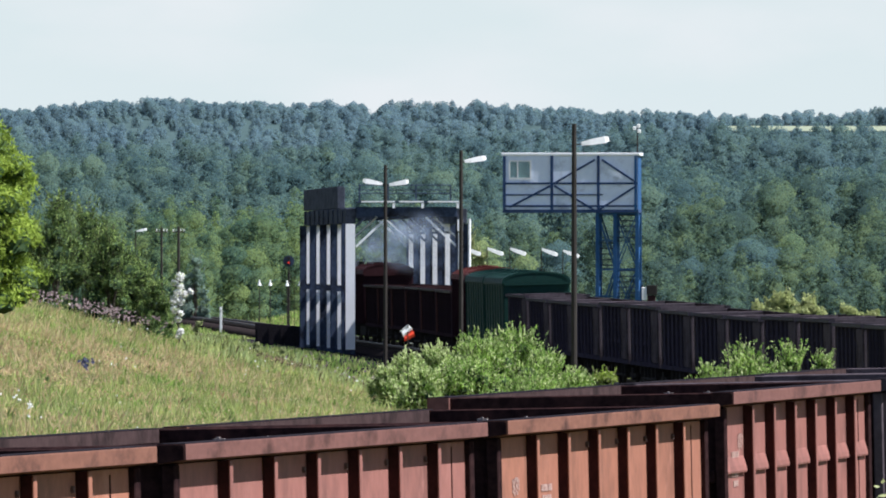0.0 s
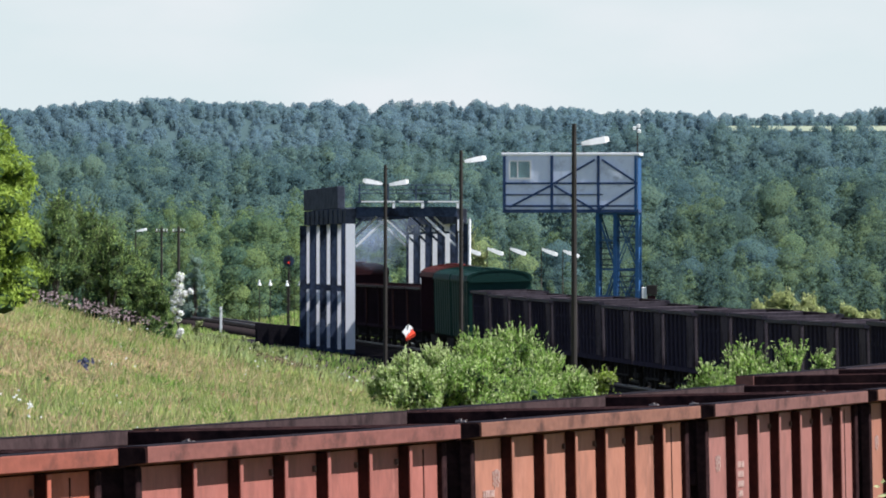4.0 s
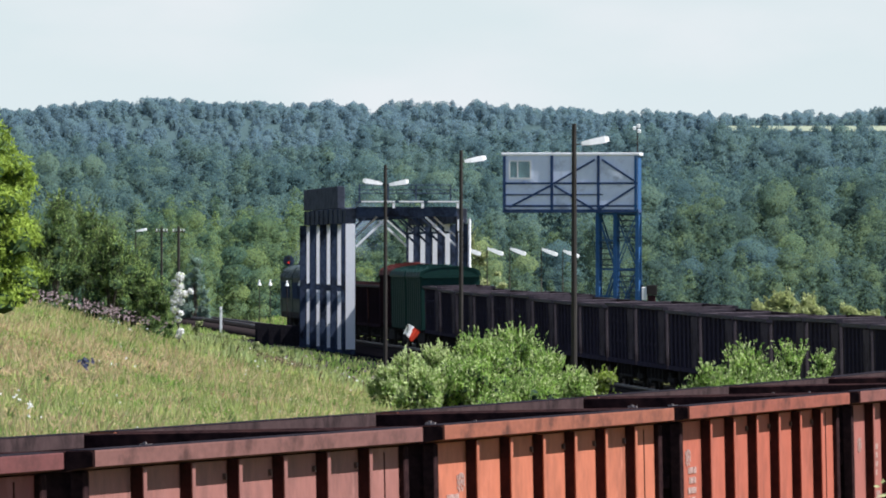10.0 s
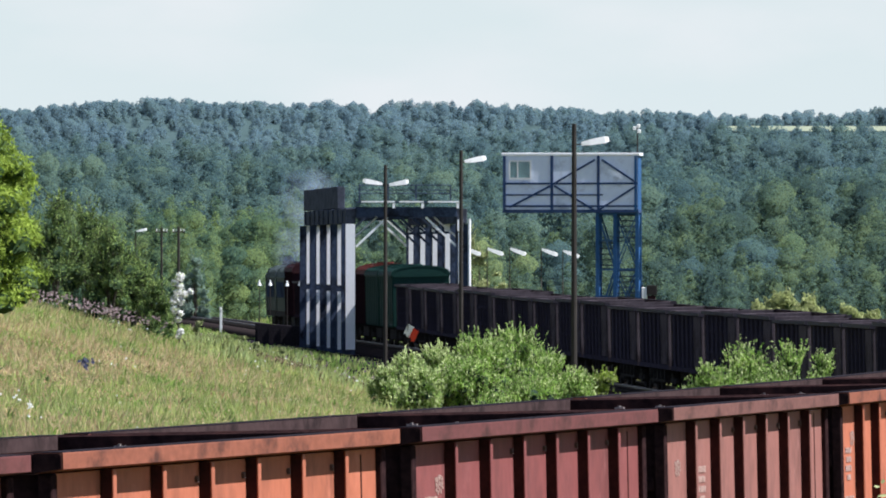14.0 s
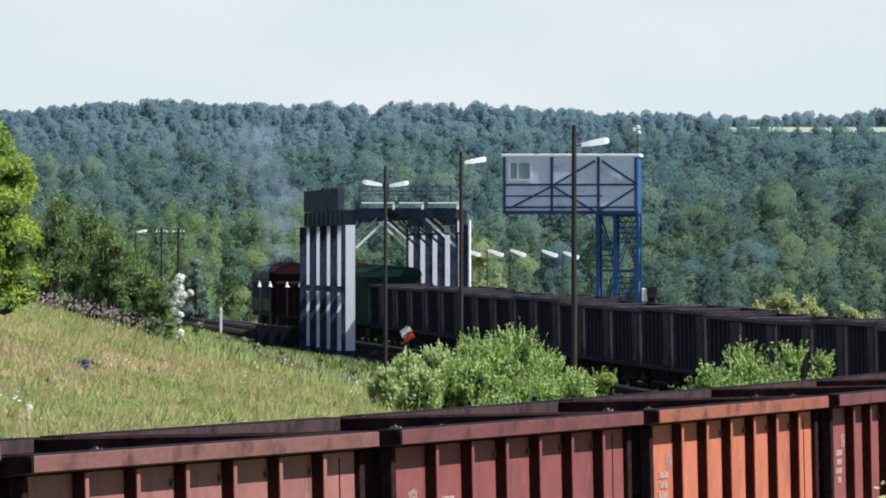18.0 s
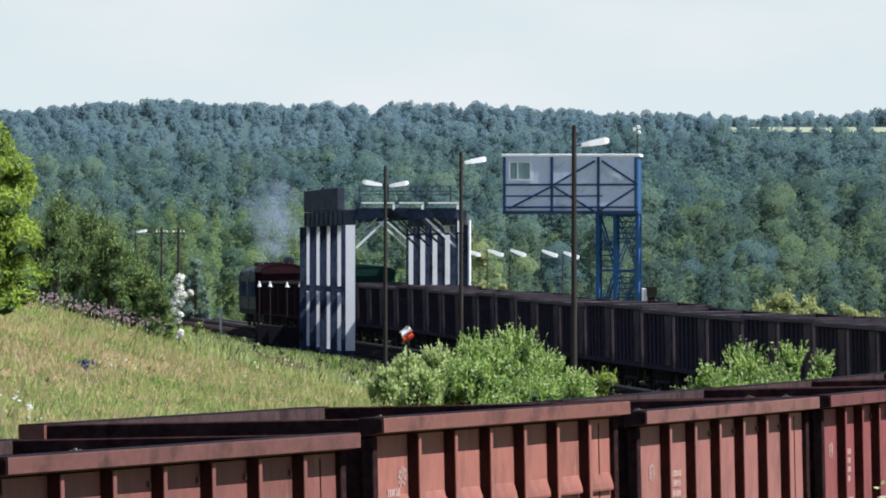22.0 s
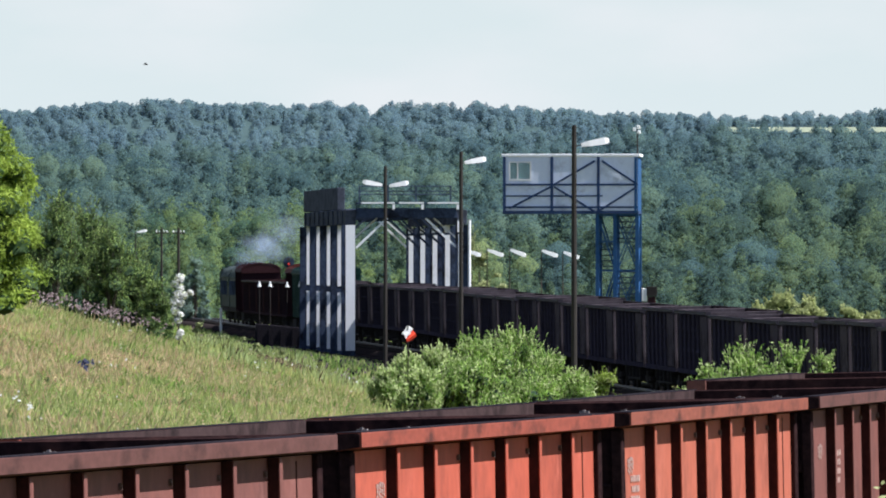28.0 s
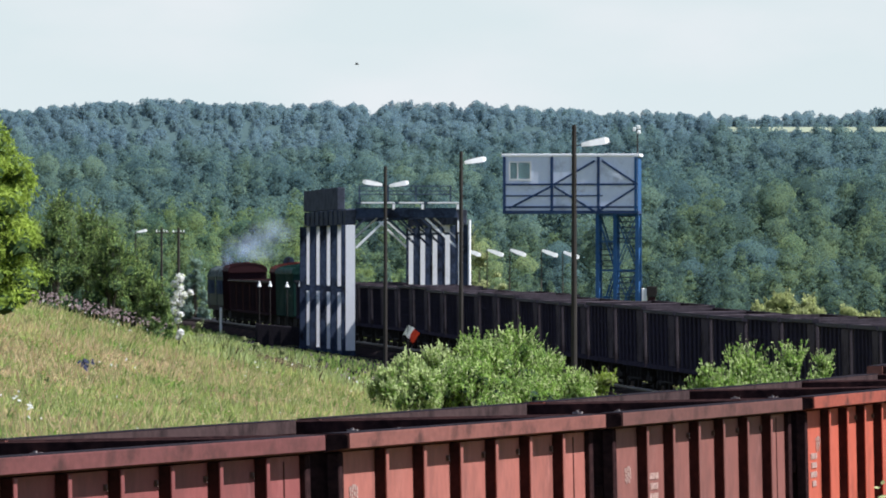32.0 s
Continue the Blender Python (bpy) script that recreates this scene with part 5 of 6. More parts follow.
def shrub(name, o, height, width, mats, n, leaf, lobes, label, category="shrub", seed=0, stems=7, sprays=0, pointed=0.2, silver=0.0, base=0.0, low=0.0, shoot=(0.12, 0.30), inside=None):
    """A shrub or small tree: limbs from the ground, a crown of single leaves, and leafy shoots that stand out of it with the second kind of leaf at their tips."""
    rng = np.random.default_rng(seed)
    zb = float(ground_z(o.x, o.y)) - 0.1
    g = thing(name, Matrix.Translation((o.x, o.y, zb)), label, category)
    pts, nrm, lobe_at, lobe_r = lobed_crown(rng, lobes, n, height * (0.9 - base), width, height * base, pointed, low)
    sh = Shape()
    for i in range(stems):
        q = pts[int(rng.integers(len(pts)))] * 0.85
        mid = Vector((q[0] * 0.35, q[1] * 0.35, q[2] * 0.55))
        foot = Vector((rng.normal(0, 0.06 * width), rng.normal(0, 0.06 * width), 0))
        r0 = 0.02 * height
        part("limb", Shape().rod(foot, mid, r0, r0 * 0.65, 7).rod(mid, Vector(q), r0 * 0.65, r0 * 0.2, 6), bark, g)
    ex, en, tip, way = [], [], [np.zeros(len(pts))], [np.zeros((len(pts), 3))]
    crown = pts
    for i in range(sprays):
        k = int(rng.integers(len(crown)))
        if crown[k][2] < height * 0.25:
            continue
        up = nrm[k] * (0.45, 0.45, 0.1) + np.array([rng.normal(0, 0.16), rng.normal(0, 0.16), 1.0])
        up /= np.linalg.norm(up)
        ln = height * rng.uniform(*shoot)
        m = int(10 + 0.9 * ln / leaf)
        t = rng.random(m)[:, None]
        root = crown[k] - up * ln * 0.4
        ex.append(root + up * t * ln + rng.normal(0, leaf * 0.75, (m, 3)) * (1.15 - t))
        en.append(np.tile((0.15, -0.5, 0.25), (m, 1)) + rng.normal(0, 0.6, (m, 3)))
        tip.append(t[:, 0])
        way.append(np.tile(up, (m, 1)) + rng.normal(0, 0.38, (m, 3)))
        sh.rod(Vector(root), Vector(root + up * ln), 0.008, 0.003, 4)
    if sh.v:
        tagged(part("twig_growth", sh, bark, g), kind="stuff")
    if ex:
        pts, nrm = np.concatenate([pts] + ex), np.concatenate([nrm] + en)
    v, f = leaf_quads(pts, nrm, leaf, 0.32, 0.5, rng, np.concatenate(way))
    tip = np.concatenate(tip)
    index = np.zeros(len(pts), int)
    if len(mats) > 1:
        index = (rng.random(len(pts)) < silver * (0.6 + 2.2 * np.clip(tip - 0.55, 0, 1))).astype(int)
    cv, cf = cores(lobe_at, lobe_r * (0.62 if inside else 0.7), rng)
    # the lumps inside take a darker leaf colour as painted shade
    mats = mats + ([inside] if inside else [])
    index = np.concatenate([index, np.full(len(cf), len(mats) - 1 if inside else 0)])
    part("crown", big_mesh("crown", np.concatenate([v, cv]), np.concatenate([f, cf + len(v)]), mats, index), parent=g)
    return g


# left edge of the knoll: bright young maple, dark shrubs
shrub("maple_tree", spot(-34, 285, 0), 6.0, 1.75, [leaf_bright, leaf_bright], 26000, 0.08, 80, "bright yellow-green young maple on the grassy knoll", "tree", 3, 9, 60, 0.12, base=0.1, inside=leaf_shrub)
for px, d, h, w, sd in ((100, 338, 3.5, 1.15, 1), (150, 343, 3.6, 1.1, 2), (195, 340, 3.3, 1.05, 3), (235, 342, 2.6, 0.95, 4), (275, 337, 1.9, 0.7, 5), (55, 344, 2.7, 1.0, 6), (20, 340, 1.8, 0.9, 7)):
    shrub("dark_shrub", spot(px, d, 0), h, w, [leaf_shrub, leaf_shrub_tip], 5000, 0.052, 26, "dense dark green shrub on the knoll's edge", "shrub", 20 + sd, 6, 260, 0.5, 0.62, shoot=(0.14, 0.36), inside=leaf_shade)
shrub("pale_shrub", spot(240, 343, 0), 2.75, 0.35, [leaf_silver, leaf_shrub], 500, 0.05, 6, "pale silvery shrub tip among dark shrubs", "shrub", 31, 3, 8, 0.4, 0.5)
# pale willows along the line
for px, d, h, w, n, sd in ((775, 312, 2.1, 1.0, 6000, 1), (850, 316, 2.75, 1.2, 6500, 2), (912, 318, 3.1, 1.2, 6000, 3), (718, 308, 1.7, 0.75, 3500, 4), (970, 322, 2.75, 0.8, 3500, 5), (1015, 318, 2.3, 0.7, 3500, 9), (684, 304, 1.25, 0.5, 2000, 10), (750, 300, 1.55, 0.8, 3500, 6), (830, 302, 2.1, 1.1, 4500, 7), (930, 304, 2.1, 1.05, 4500, 8)):
    shrub("willow_shrub", spot(px, d, 0), h, w, [leaf_willow, leaf_silver], int(n * 0.5), 0.058, 22, "pale green willow shrub with silvery leaves beside the line", "shrub", 40 + sd, 8, 380, 0.12, 0.65 if sd in (4, 6, 10, 1) else 0.3, 0.3, shoot=(0.22, 0.42), inside=leaf_shade)
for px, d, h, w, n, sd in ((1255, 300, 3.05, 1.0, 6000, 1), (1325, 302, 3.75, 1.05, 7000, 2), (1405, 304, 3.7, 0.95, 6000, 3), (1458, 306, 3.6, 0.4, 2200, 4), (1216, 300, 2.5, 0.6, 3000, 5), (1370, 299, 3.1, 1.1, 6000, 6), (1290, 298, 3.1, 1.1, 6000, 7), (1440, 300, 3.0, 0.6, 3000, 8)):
    shrub("willow_shrub", spot(px, d, 0), h, w, [leaf_willow, leaf_silver], int(n * 0.5), 0.055, 20, "pale green willow shrub with upright sprays", "shrub", 60 + sd, 8, 300, 0.4, 0.3, 0.3, shoot=(0.14, 0.30), inside=leaf_shade)
shrub("small_bush", spot(1066, 330, 0), 2.75, 0.85, [leaf_bright, leaf_yellow], 9000, 0.06, 22, "small yellow-green bush beside the lamp post", "bush", 71, 6, 60, 0.3, 0.3, 0.1, inside=leaf_shrub)
# beyond the line
for px, d, h, w, sd in ((1385, 640, 4.1, 1.75, 1), (1500, 645, 3.3, 1.3, 2), (1345, 650, 3.6, 1.2, 3), (1545, 650, 3.0, 1.1, 4), (1432, 652, 3.9, 1.5, 5)):
    shrub("yellow_bush", spot(px, d, 0), h, w, [leaf_straw, leaf_yellow], 11000, 0.13, 46, "pale yellowish bush beyond the line", "bush", 80 + sd, 6, 90, 0.2, 0.25, shoot=(0.10, 0.22), inside=leaf_shrub)
for px, d, h, w, sd in ((850, 900, 7.6, 1.2, 1), (880, 910, 6.0, 1.0, 2), (835, 930, 8.2, 0.9, 3)):
    shrub("young_birch", spot(px, d, 0), h, w, [leaf_yellow, leaf_birch], 4000, 0.12, 18, "light yellow-green young birch beyond the line", "tree", 90 + sd, 6, 30, 0.5, 0.45)
for px, d, h, w, sd in ((346, 1000, 6.6, 1.25, 1), (362, 985, 3.4, 0.8, 2), (330, 1005, 5.0, 0.9, 3)):
    shrub("silver_willow", spot(px, d, 0), h, w, [leaf_grey, leaf_birch], 4500, 0.14, 18, "silvery blue-green willow tree beyond the line", "tree", 95 + sd, 6, 30, 0.45, 0.1)
for px, d, h, w, sd in ((345, 372, 1.5, 0.5, 1), (372, 378, 1.4, 0.55, 2), (402, 380, 1.2, 0.5, 3)):
    shrub("bank_bush", spot(px, d, 0), h, w, [leaf_bright, leaf_yellow], 4500, 0.05, 12, "bright yellow-green low bush beside the track", "bush", 120 + sd, 4, 30, 0.2, 0.4)
o = spot(316, 333, 0)
zb = float(ground_z(o.x, o.y)) - 0.1
g = thing("white_shrub", Matrix.Translation((o.x, o.y, zb)), "slender stem covered in clumps of white blossom at the knoll's edge", "shrub")
part("stem", Shape().rod((0.03, 0, 0), (-0.02, 0, 1.2), 0.035, 0.025, 7).rod((-0.02, 0, 1.2), (0.05, 0, 2.15), 0.025, 0.012, 7).rod((0, 0, 1.55), (0.36, 0, 1.78), 0.018, 0.01, 6), bark, g)
rng2 = np.random.default_rng(9)
for cx_, cz_, cr in ((0.04, 2.22, 0.15), (-0.12, 2.05, 0.10), (0.05, 1.95, 0.11), (0.00, 1.75, 0.16), (0.18, 1.72, 0.11), (0.36, 1.80, 0.09), (-0.14, 1.55, 0.14), (0.06, 1.50, 0.13), (-0.10, 1.28, 0.13), (0.05, 1.15, 0.10), (-0.02, 0.98, 0.10), (0.06, 0.62, 0.11), (0.00, 0.50, 0.10)):
    dirs = rng2.normal(0, 1, (150, 3))
    dirs /= np.linalg.norm(dirs, axis=1)[:, None]
    v, f = leaf_quads(dirs * cr * rng2.uniform(0.6, 1.05, (150, 1)) + (cx_, 0, cz_), dirs, 0.035, 0.7, 0.4, rng2)
    part("blossom_clump", big_mesh("blossom_clump", v, f, [petal_bloom, leaf_silver], (rng2.random(150) < 0.12).astype(int)), parent=g)

for px, d, h, w, sd in ((352, 335, 0.75, 0.32, 1), (395, 337, 0.6, 0.35, 2), (432, 338, 0.55, 0.3, 3), (375, 336, 0.5, 0.3, 4), (455, 339, 0.6, 0.25, 5), (500, 338, 0.5, 0.3, 6)):
    shrub("weed_clump", spot(px, d, 0), h + 0.35, w, [leaf_yellow, leaf_birch], 1500, 0.04, 9, "yellow-green weeds on the crest of the knoll", "weeds", 110 + sd, 4, 20, 0.3, 0.6)


# ---- meadow ----
def meadow():
    rng = np.random.default_rng(77)
    n = 60000
    d = rng.uniform(138, 345, n)
    x = rng.uniform(-0.047, 0.006, n) * d
    lx = np.interp(d, LINE_Y, LINE_X)
    ok = (lx - x > 4.0)
    x, d = x[ok], d[ok]
    z = ground_z(x, d)
    V, F, M, k = [], [], [], 0
    for blade in range(4):
        m = len(x)
        px_, py_ = x + rng.normal(0, 0.10, m), d + rng.normal(0, 0.10, m)
        h = rng.uniform(0.08, 0.30, m) * (1 + 0.35 * np.sin(px_ * 0.9 + py_ * 0.21)) * np.where(rng.random(m) < 0.07, 1.9, 1.0)
        w = rng.uniform(0.004, 0.012, m)
        lean = rng.normal(0, 0.10, (m, 2))
        a = rng.uniform(0, 3.14, m)
        cx, cy = np.cos(a) * w, np.sin(a) * w * 0.3
        v = np.stack([np.stack([px_ - cx, py_ - cy, z - 0.03], 1), np.stack([px_ + cx, py_ + cy, z - 0.03], 1),
                      np.stack([px_ + cx * 0.7 + lean[:, 0] * 0.5, py_ + lean[:, 1] * 0.5, z + h * 0.6], 1), np.stack([px_ + lean[:, 0], py_ + lean[:, 1], z + h], 1)], 1).reshape(-1, 3)
        V.append(v)
        F.append(np.arange(4 * m).reshape(m, 4) + k)
        dry = rng.random(m) < np.clip(0.22 + 0.35 * np.sin(px_ * 0.6 + 2.0) * np.sin(py_ * 0.06) + 0.65 * np.clip((-px_ - 5.0) / 4, 0, 1) * np.clip((py_ - 205) / 50, 0, 1) * np.clip((322 - py_) / 30, 0, 1), 0.08, 0.8)
        M.append(dry.astype(int))
        k += 4 * m
    ob = new("meadow_grass", big_mesh("meadow_grass", np.concatenate(V), np.concatenate(F), [grass_mat, grass_dry], np.concatenate(M)))
    tagged(ob, "tall meadow grass, green with dry patches, on the knoll", "grass", kind="stuff")


meadow()


def tufts():
    """Denser clumps of grass and broad-leaved weeds standing out of the meadow."""
    rng = np.random.default_rng(79)
    n, each = 2100, 30
    d = rng.uniform(140, 338, n)
    x = rng.uniform(-0.043, 0.002, n) * d
    ok = np.interp(d, LINE_Y, LINE_X) - x > 4.2
    x, d = x[ok], d[ok]
    kind = rng.choice(4, len(x), p=(0.44, 0.28, 0.24, 0.04))
    m = len(x) * each
    r = np.repeat(rng.uniform(0.08, 0.26, len(x)), each)
    px_, py_ = np.repeat(x, each) + rng.normal(0, 1, m) * r, np.repeat(d, each) + rng.normal(0, 1, m) * r
    z = ground_z(px_, py_)
    h = np.repeat(rng.uniform(0.14, 0.36, len(x)), each) * rng.uniform(0.6, 1.15, m)
    w = rng.uniform(0.005, 0.014, m)
    a = rng.uniform(0, 3.14, m)
    lean = rng.normal(0, 0.11, (m, 2))
    cx, cy = np.cos(a) * w, np.sin(a) * w
    v = np.stack([np.stack([px_ - cx, py_ - cy, z - 0.03], 1), np.stack([px_ + cx, py_ + cy, z - 0.03], 1),
                  np.stack([px_ + cx + lean[:, 0] * 0.5, py_ + lean[:, 1] * 0.5, z + h * 0.65], 1), np.stack([px_ - cx * 0.6 + lean[:, 0], py_ + lean[:, 1], z + h], 1)], 1).reshape(-1, 3)
    ob = new("meadow_tufts", big_mesh("meadow_tufts", v, np.arange(4 * m).reshape(m, 4), [grass_mat, grass_dry, leaf_willow, leaf_shrub], np.repeat(kind, each)))
    tagged(ob, "uneven tufts of grass and weeds in the meadow", "grass", kind="stuff")


tufts()


def flowers(name, mat, spots, size, label, height=0.5, seed=1):
    rng = np.random.default_rng(seed)
    V, F, k = [], [], 0
    for px, d, n, spread in spots:
        m = n
        x = (px - 784) * d / FOCAL + rng.normal(0, spread, m)
        y = d + rng.normal(0, spread * 4, m)
        z = ground_z(x, y) + height * rng.uniform(0.8, 1.25, m)
        for r in range(3):
            p = np.stack([x, y, z], 1) + rng.normal(0, size * 0.5, (m, 3))
            v, f = leaf_quads(p, np.tile((0, -0.7, 0.7), (m, 1)), size, 0.9, 0.4, rng)
            V.append(v)
            F.append(f + k)
            k += len(v)
    tagged(new(name, big_mesh(name, np.concatenate(V), np.concatenate(F), [mat])), label, "flowers", kind="stuff")


flowers("white_flowers", petal_white, [(20, 205, 6, 0.15), (60, 190, 7, 0.2), (215, 260, 5, 0.6), (230, 320, 6, 0.5), (470, 300, 4, 0.6), (520, 330, 5, 0.5), (560, 335, 6, 0.5), (640, 335, 6, 0.5), (700, 320, 10, 0.6), (760, 310, 10, 0.5), (120, 325, 5, 0.5)], 0.022, "white meadow flower heads")
flowers("mauve_flowers", petal_mauve, [(20, 322, 60, 0.6), (70, 324, 70, 0.7), (130, 327, 60, 0.7), (190, 330, 44, 0.5), (230, 332, 24, 0.4), (280, 334, 16, 0.4), (560, 338, 10, 0.6), (640, 330, 14, 0.6), (700, 322, 16, 0.5)], 0.033, "dull mauve thistle heads along the crest", 0.62, 2)
flowers("sorrel_heads", sorrel, [(float(a), float(b), 22, 0.8) for a, b in zip(np.linspace(-10, 300, 26), 215 + 60 * np.abs(np.sin(np.arange(26) * 2.4)))], 0.016, "russet sorrel heads among the dry grass", 0.40, 8)
flowers("brown_weeds", weed_brown, [(float(a), 334.0, 26, 0.45) for a in np.linspace(395, 640, 15)], 0.035, "brown dock stalks and weed heads along the crest", 0.34, 9)
flowers("blue_flowers", petal_blue, [(152, 250, 12, 0.05)], 0.05, "dark blue lupin heads in the grass", 0.5, 3)


rr = np.random.default_rng(41)
flowers("seed_heads", grass_dry, [(float(a), float(b), 10, 1.2) for a, b in zip(rr.uniform(-20, 720, 150), rr.uniform(150, 335, 150))], 0.014, "tan grass seed heads over the meadow", 0.42, 5)
flowers("small_white_flowers", petal_white, [(float(a), float(b), 2, 1.0) for a, b in zip(rr.uniform(-20, 700, 12), rr.uniform(180, 335, 12))], 0.013, "scattered small white meadow flowers", 0.40, 6)
flowers("yellow_flowers", leaf_yellow, [(float(a), float(b), 3, 0.8) for a, b in zip(rr.uniform(0, 700, 36), rr.uniform(180, 335, 36))], 0.017, "scattered yellow meadow flowers", 0.40, 7)

# rough grass beside the far part of the line
def bank_grass():
    rng = np.random.default_rng(78)
    n = 52000
    d = 345 + 665 * rng.random(n) ** 0.75
    x = (rng.uniform(280, 1100, n) - 784) * d / FOCAL
    off = x - np.interp(d, LINE_Y, LINE_X)
    ok = np.abs(off) > 3.4
    x, d = x[ok], d[ok]
    z = ground_z(x, d)
    m = len(x)
    h = rng.uniform(0.12, 0.42, m) * (1 + 0.4 * np.sin(x * 0.7 + d * 0.05))
    w = rng.uniform(0.03, 0.08, m)
    a = rng.uniform(0, 3.14, m)
    lean = rng.normal(0, 0.12, (m, 2))
    cx, cy = np.cos(a) * w, np.sin(a) * w
    v = np.stack([np.stack([x - cx, d - cy, z - 0.03], 1), np.stack([x + cx, d + cy, z - 0.03], 1), np.stack([x + cx * 0.7 + lean[:, 0] * 0.5, d + lean[:, 1] * 0.5, z + h * 0.6], 1), np.stack([x + lean[:, 0], d + lean[:, 1], z + h], 1)], 1).reshape(-1, 3)
    ob = new("bank_grass", big_mesh("bank_grass", v, np.arange(4 * m).reshape(m, 4), [grass_mat, leaf_willow], (rng.random(m) < 0.5).astype(int)))
    tagged(ob, "rough yellow-green grass beside the track", "grass", kind="stuff")


bank_grass()


def crest_weeds():
    """Tall pale weeds and grasses along the crest, before the track and the portal."""
    rng = np.random.default_rng(83)
    n = 26000
    d = rng.uniform(322, 410, n)
    x = (rng.uniform(325, 700, n) - 784) * d / FOCAL
    z = ground_z(x, d)
    h = rng.uniform(0.16, 0.55, n) * (1 + 0.4 * np.sin(x * 1.7) * np.sin(x * 0.6 + d * 0.11))
    w = rng.uniform(0.010, 0.026, n)
    a = rng.uniform(0, 3.14, n)
    lean = rng.normal(0, 0.12, (n, 2))
    cx, cy = np.cos(a) * w, np.sin(a) * w
    v = np.stack([np.stack([x - cx, d - cy, z - 0.03], 1), np.stack([x + cx, d + cy, z - 0.03], 1), np.stack([x + cx + lean[:, 0] * 0.5, d + lean[:, 1] * 0.5, z + h * 0.65], 1), np.stack([x - cx * 0.5 + lean[:, 0], d + lean[:, 1], z + h], 1)], 1).reshape(-1, 3)
    kind = rng.choice(4, n, p=(0.42, 0.22, 0.26, 0.10))
    ob = new("crest_weeds", big_mesh("crest_weeds", v, np.arange(4 * n).reshape(n, 4), [grass_mat, leaf_straw, leaf_silver, weed_brown], kind))
    tagged(ob, "pale sage and yellow-green weeds along the crest", "weeds", kind="stuff")


crest_weeds()

# weed stalk beside the camera
o = spot(1580, 30, 0)
zb = float(ground_z(o.x, o.y)) - 0.05
g = thing("weed_stalk", Matrix.Translation((o.x, o.y, zb)), "yellow-green weed stalk near the camera", "weed")
zt = 4.80 - (846 - 492.5) * 30 / FOCAL - zb
part("stem", Shape().rod((0, 0, 0), (0, 0, zt), 0.004, 0.002, 6), bark, g)
rng3 = np.random.default_rng(3)
for i in range(7):
    v, f = leaf_quads(np.array([[-0.016 * (i % 3) - 0.01, 0.01 * (i % 2), zt - 0.012 * i]]), np.array([[0.2, -0.8, 0.5]]), 0.015, 0.4, 0.3, rng3)
    part("leaf", big_mesh("leaf", v, f, [leaf_yellow]), parent=g)


# ---- exhaust haze ----
def haze_material():
    m, n, l, b = shader("thin_blue_smoke")
    tc = n.new("ShaderNodeTexCoord")
    sep = n.new("ShaderNodeVectorMath")
    sep.operation = "MULTIPLY"
    sep.inputs[1].default_value = (1, 0, 1)
    ln = n.new("ShaderNodeVectorMath")
    ln.operation = "LENGTH"
    l.new(tc.outputs["Object"], sep.inputs[0])
    l.new(sep.outputs["Vector"], ln.inputs[0])
    mr = n.new("ShaderNodeMapRange")
    mr.interpolation_type = "SMOOTHSTEP"
    mr.inputs["From Min"].default_value, mr.inputs["From Max"].default_value = 1.0, 0.1
    mr.inputs["To Min"].default_value, mr.inputs["To Max"].default_value = 0.0, 0.30
    l.new(ln.outputs["Value"], mr.inputs["Value"])
    nz = n.new("ShaderNodeTexNoise")
    nz.inputs["Scale"].default_value, nz.inputs["Detail"].default_value = 1.6, 4
    l.new(tc.outputs["Object"], nz.inputs["Vector"])
    mu = n.new("ShaderNodeMath")
    mu.operation = "MULTIPLY"
    l.new(mr.outputs["Result"], mu.inputs[0])
    mr2 = n.new("ShaderNodeMapRange")
    mr2.inputs["From Min"].default_value, mr2.inputs["From Max"].default_value = 0.3, 0.65
    mr2.inputs["To Max"].default_value = 1.5
    l.new(nz.outputs["Fac"], mr2.inputs["Value"])
    l.new(mr2.outputs["Result"], mu.inputs[1])
    df = n.new("ShaderNodeBsdfDiffuse")
    df.inputs["Color"].default_value = (0.50, 0.61, 0.80, 1)
    tp = n.new("ShaderNodeBsdfTransparent")
    mx = n.new("ShaderNodeMixShader")
    l.new(mu.outputs["Value"], mx.inputs["Fac"])
    l.new(tp.outputs["BSDF"], mx.inputs[1])
    tl = n.new("ShaderNodeBsdfTranslucent")
    tl.inputs["Color"].default_value = (0.50, 0.61, 0.80, 1)
    both = n.new("ShaderNodeMixShader")
    l.new(df.outputs["BSDF"], both.inputs[1])
    l.new(tl.outputs["BSDF"], both.inputs[2])
    l.new(both.outputs["Shader"], mx.inputs[2])
    l.new(mx.outputs["Shader"], n["Material Output"].inputs["Surface"])
    return m


haze = haze_material()
bm = bmesh.new()
bmesh.ops.create_icosphere(bm, subdivisions=3, radius=1.0)
for v in bm.verts:
    v.co *= 1 + 0.12 * noise.noise(v.co * 2.2)
bmesh.ops.delete(bm, geom=[v for v in bm.verts if v.co.y > 0.12], context="VERTS")
puff_mesh = bpy.data.meshes.new("smoke_puff")
bm.to_mesh(puff_mesh)
bm.free()
for f in puff_mesh.polygons:
    f.use_smooth = True
puff_mesh.materials.append(haze)
PUFFS = []
for i in range(6):
    ob = new("smoke_puff", puff_mesh)
    r = 1.45 + 0.35 * (i % 3)
    ob.scale = (r * 1.15, r * 0.8, r)
    ob.visible_shadow = False
    tagged(ob, "thin bluish puff of diesel exhaust over the locomotive", "smoke", "exhaust puffs")
    PUFFS.append(ob)


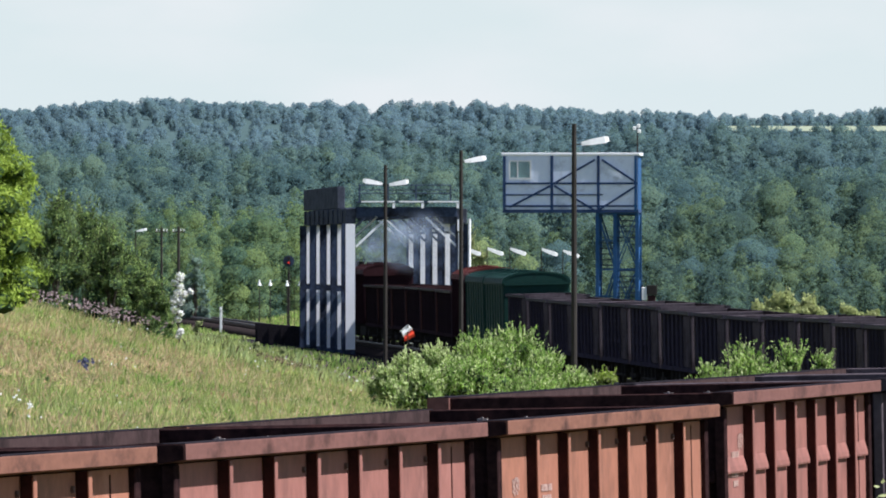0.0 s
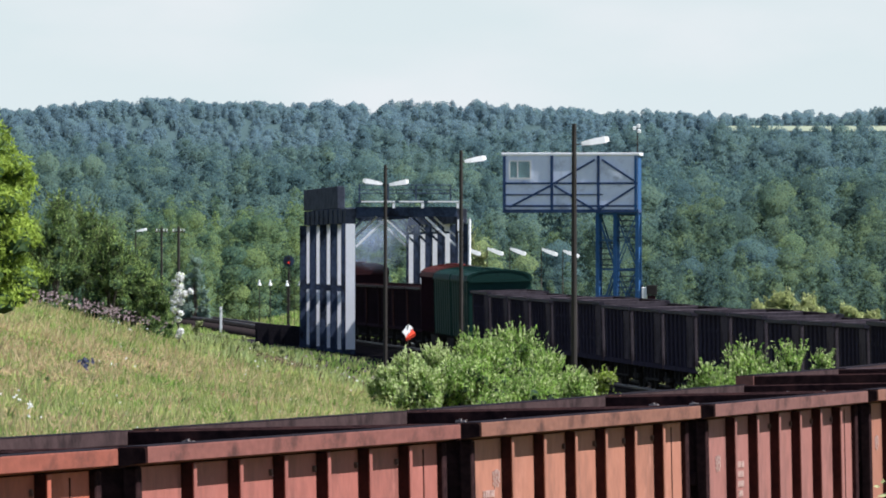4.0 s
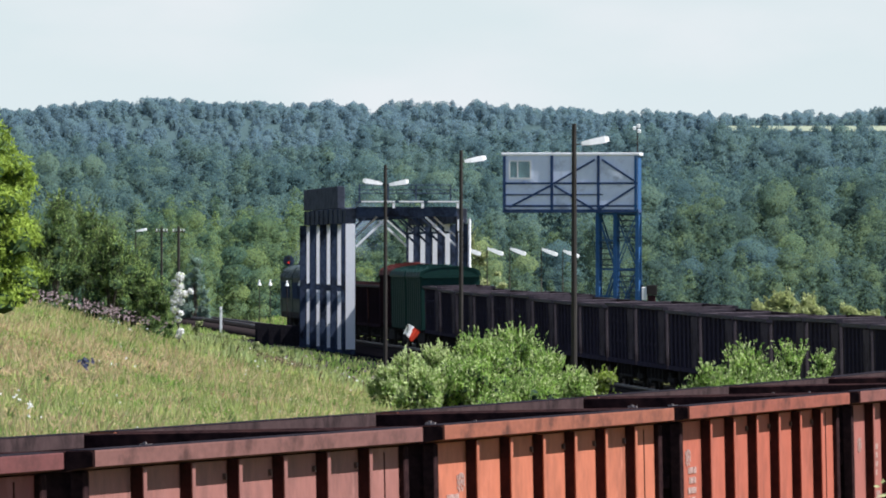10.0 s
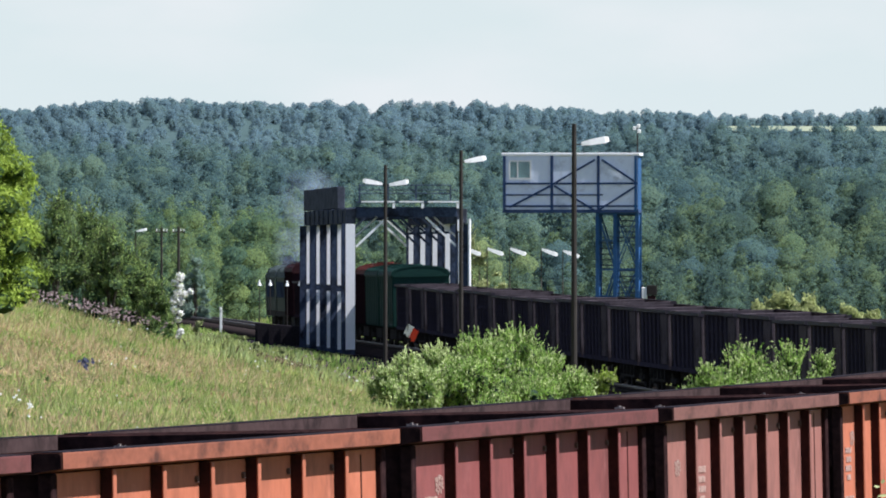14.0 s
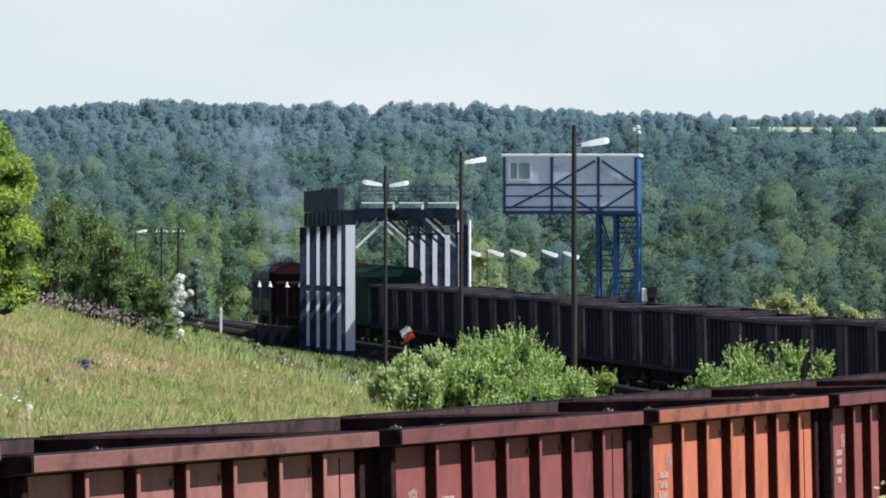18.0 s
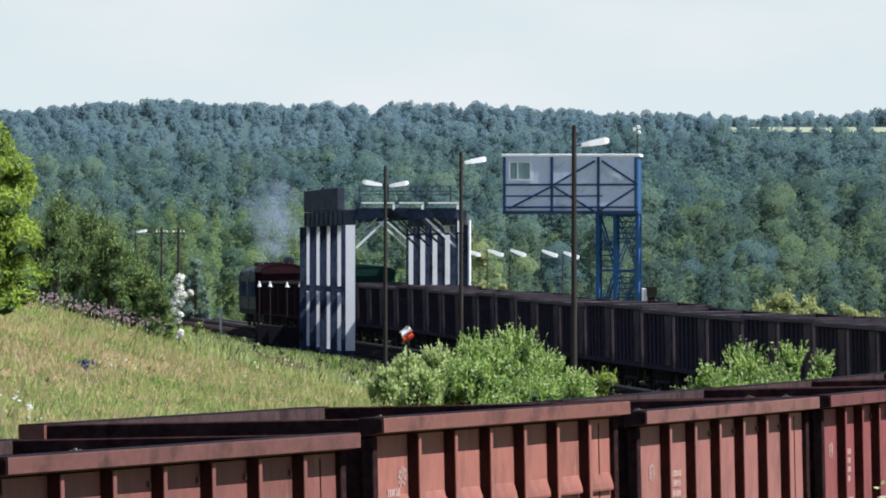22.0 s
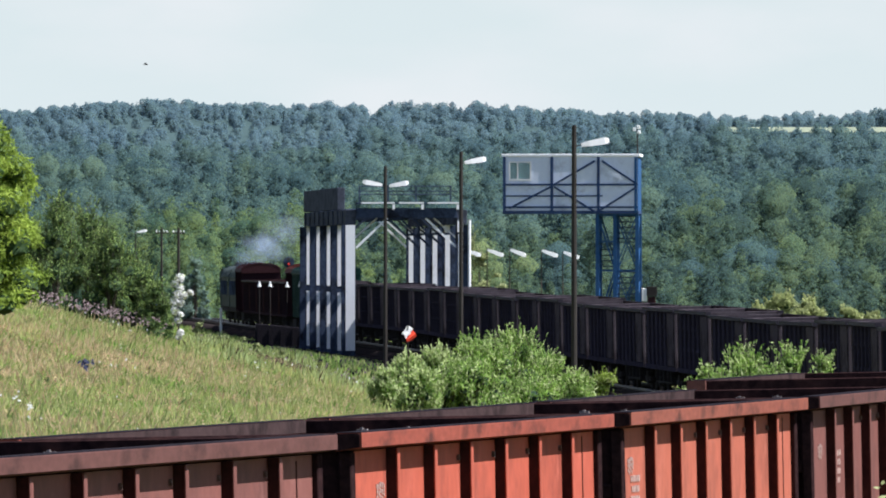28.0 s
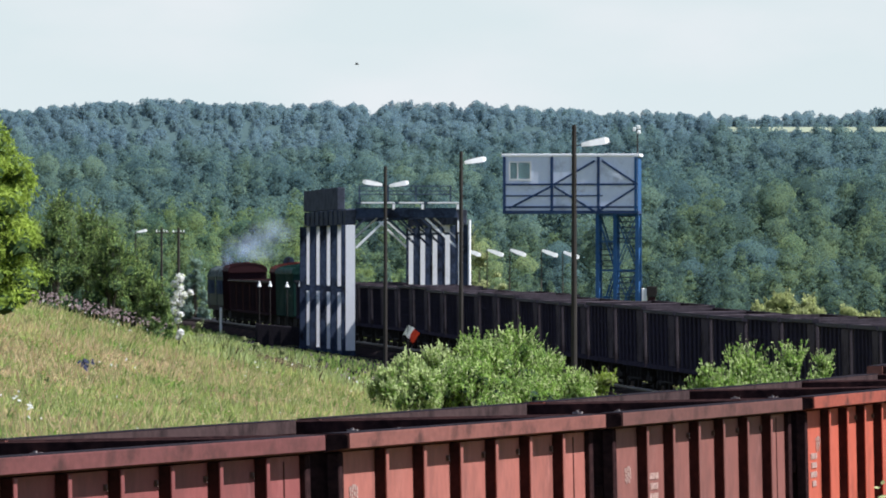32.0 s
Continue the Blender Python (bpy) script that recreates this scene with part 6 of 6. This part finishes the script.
# ---- movement ----
def motions():
    times = [2.0 * i for i in range(17)]
    for ob, start, half in TRAIN:
        walk(ob, [(t, rail_pose(start + train_way(t), half)) for t in times])
    # cloth halves flutter
    rows_w, rows_r = [], []
    for i in range(81):
        t = i * 0.4
        a = 20 * math.sin(t * 2.1) + 12 * math.sin(t * 4.7 + 1)
        b = 25 * math.sin(t * 2.9 + 0.6) + 10 * math.sin(t * 5.3)
        rows_w.append((t, pose(0, 0, zt_flag, 0, 38 + 0.6 * b, a)))
        rows_r.append((t, pose(0.195, 0, -0.02, 0, 12 + 0.4 * a, b)))
    walk(white_half, rows_w)
    walk(red_half, rows_r)
    glide = ((0, -600, 150), (12, -520, 145), (20, -260, 132), (24, -24, 110), (25, 22, 92), (25.5, 49, 88), (26.5, 133, 89), (27.5, 217, 99), (28, 258, 113), (28.5, 298, 128), (29.5, 389, 145), (30, 442, 140), (31, 540, 121), (32, 632, 113))
    walk(bird, [(t, Matrix.Translation(spot(u, 540, None, v))) for t, u, v in glide])
    # the thin plume hangs over the engine, drifting up and back
    lead = 46 * PITCH + 22.0
    for i, ob in enumerate(PUFFS):
        rows = []
        for t in times:
            lag = -4 + 11.0 * i + 4 * math.sin(0.25 * t + 1.7 * i)
            gust = 2.4 * math.exp(-((t - 18) / 4.5) ** 2)
            rise = 5.4 + (0.20 + 0.55 * gust) * i + 0.35 * math.sin(0.31 * t + i)
            p = on_line(lead + train_way(t) - lag, 0, rise)
            rows.append((t, Matrix.Translation((p.x + 0.45 - 0.38 * gust * i + 0.4 * math.sin(i + t * 0.3), p.y, p.z)) @ pose(0, 0, 0, 0, 5 * math.sin(i + t * 0.2), 0)))
        walk(ob, rows)


# ---- bird ----
def small_bird():
    g = thing("bird", pose(0, 0, 0), "small dark bird gliding across the pale sky", "bird")
    part("body", Shape().rod((-0.08, 0, 0), (0.06, 0, 0), 0.018, 0.028, 8).rod((0.06, 0, 0), (0.10, 0, 0.004), 0.028, 0.006, 8), steel_dark, g)
    part("tail", Shape().box(-0.13, -0.075, -0.03, 0.03, -0.006, 0.006), steel_dark, g)
    for y in (-1, 1):
        part("wing", Shape().add([(0.06, y * 0.03, 0.01), (-0.05, y * 0.03, 0.01), (-0.08, y * 0.15, 0.07), (0.0, y * 0.14, 0.07), (0.06, y * 0.03, 0.022), (-0.05, y * 0.03, 0.022), (-0.08, y * 0.15, 0.078), (0.0, y * 0.14, 0.078)],
                                 [(0, 1, 2, 3), (7, 6, 5, 4), (0, 4, 5, 1), (1, 5, 6, 2), (2, 6, 7, 3), (3, 7, 4, 0)]), steel_dark, g)
    return g


bird = small_bird()
zt_flag = white_half.matrix_basis.translation.z
motions()
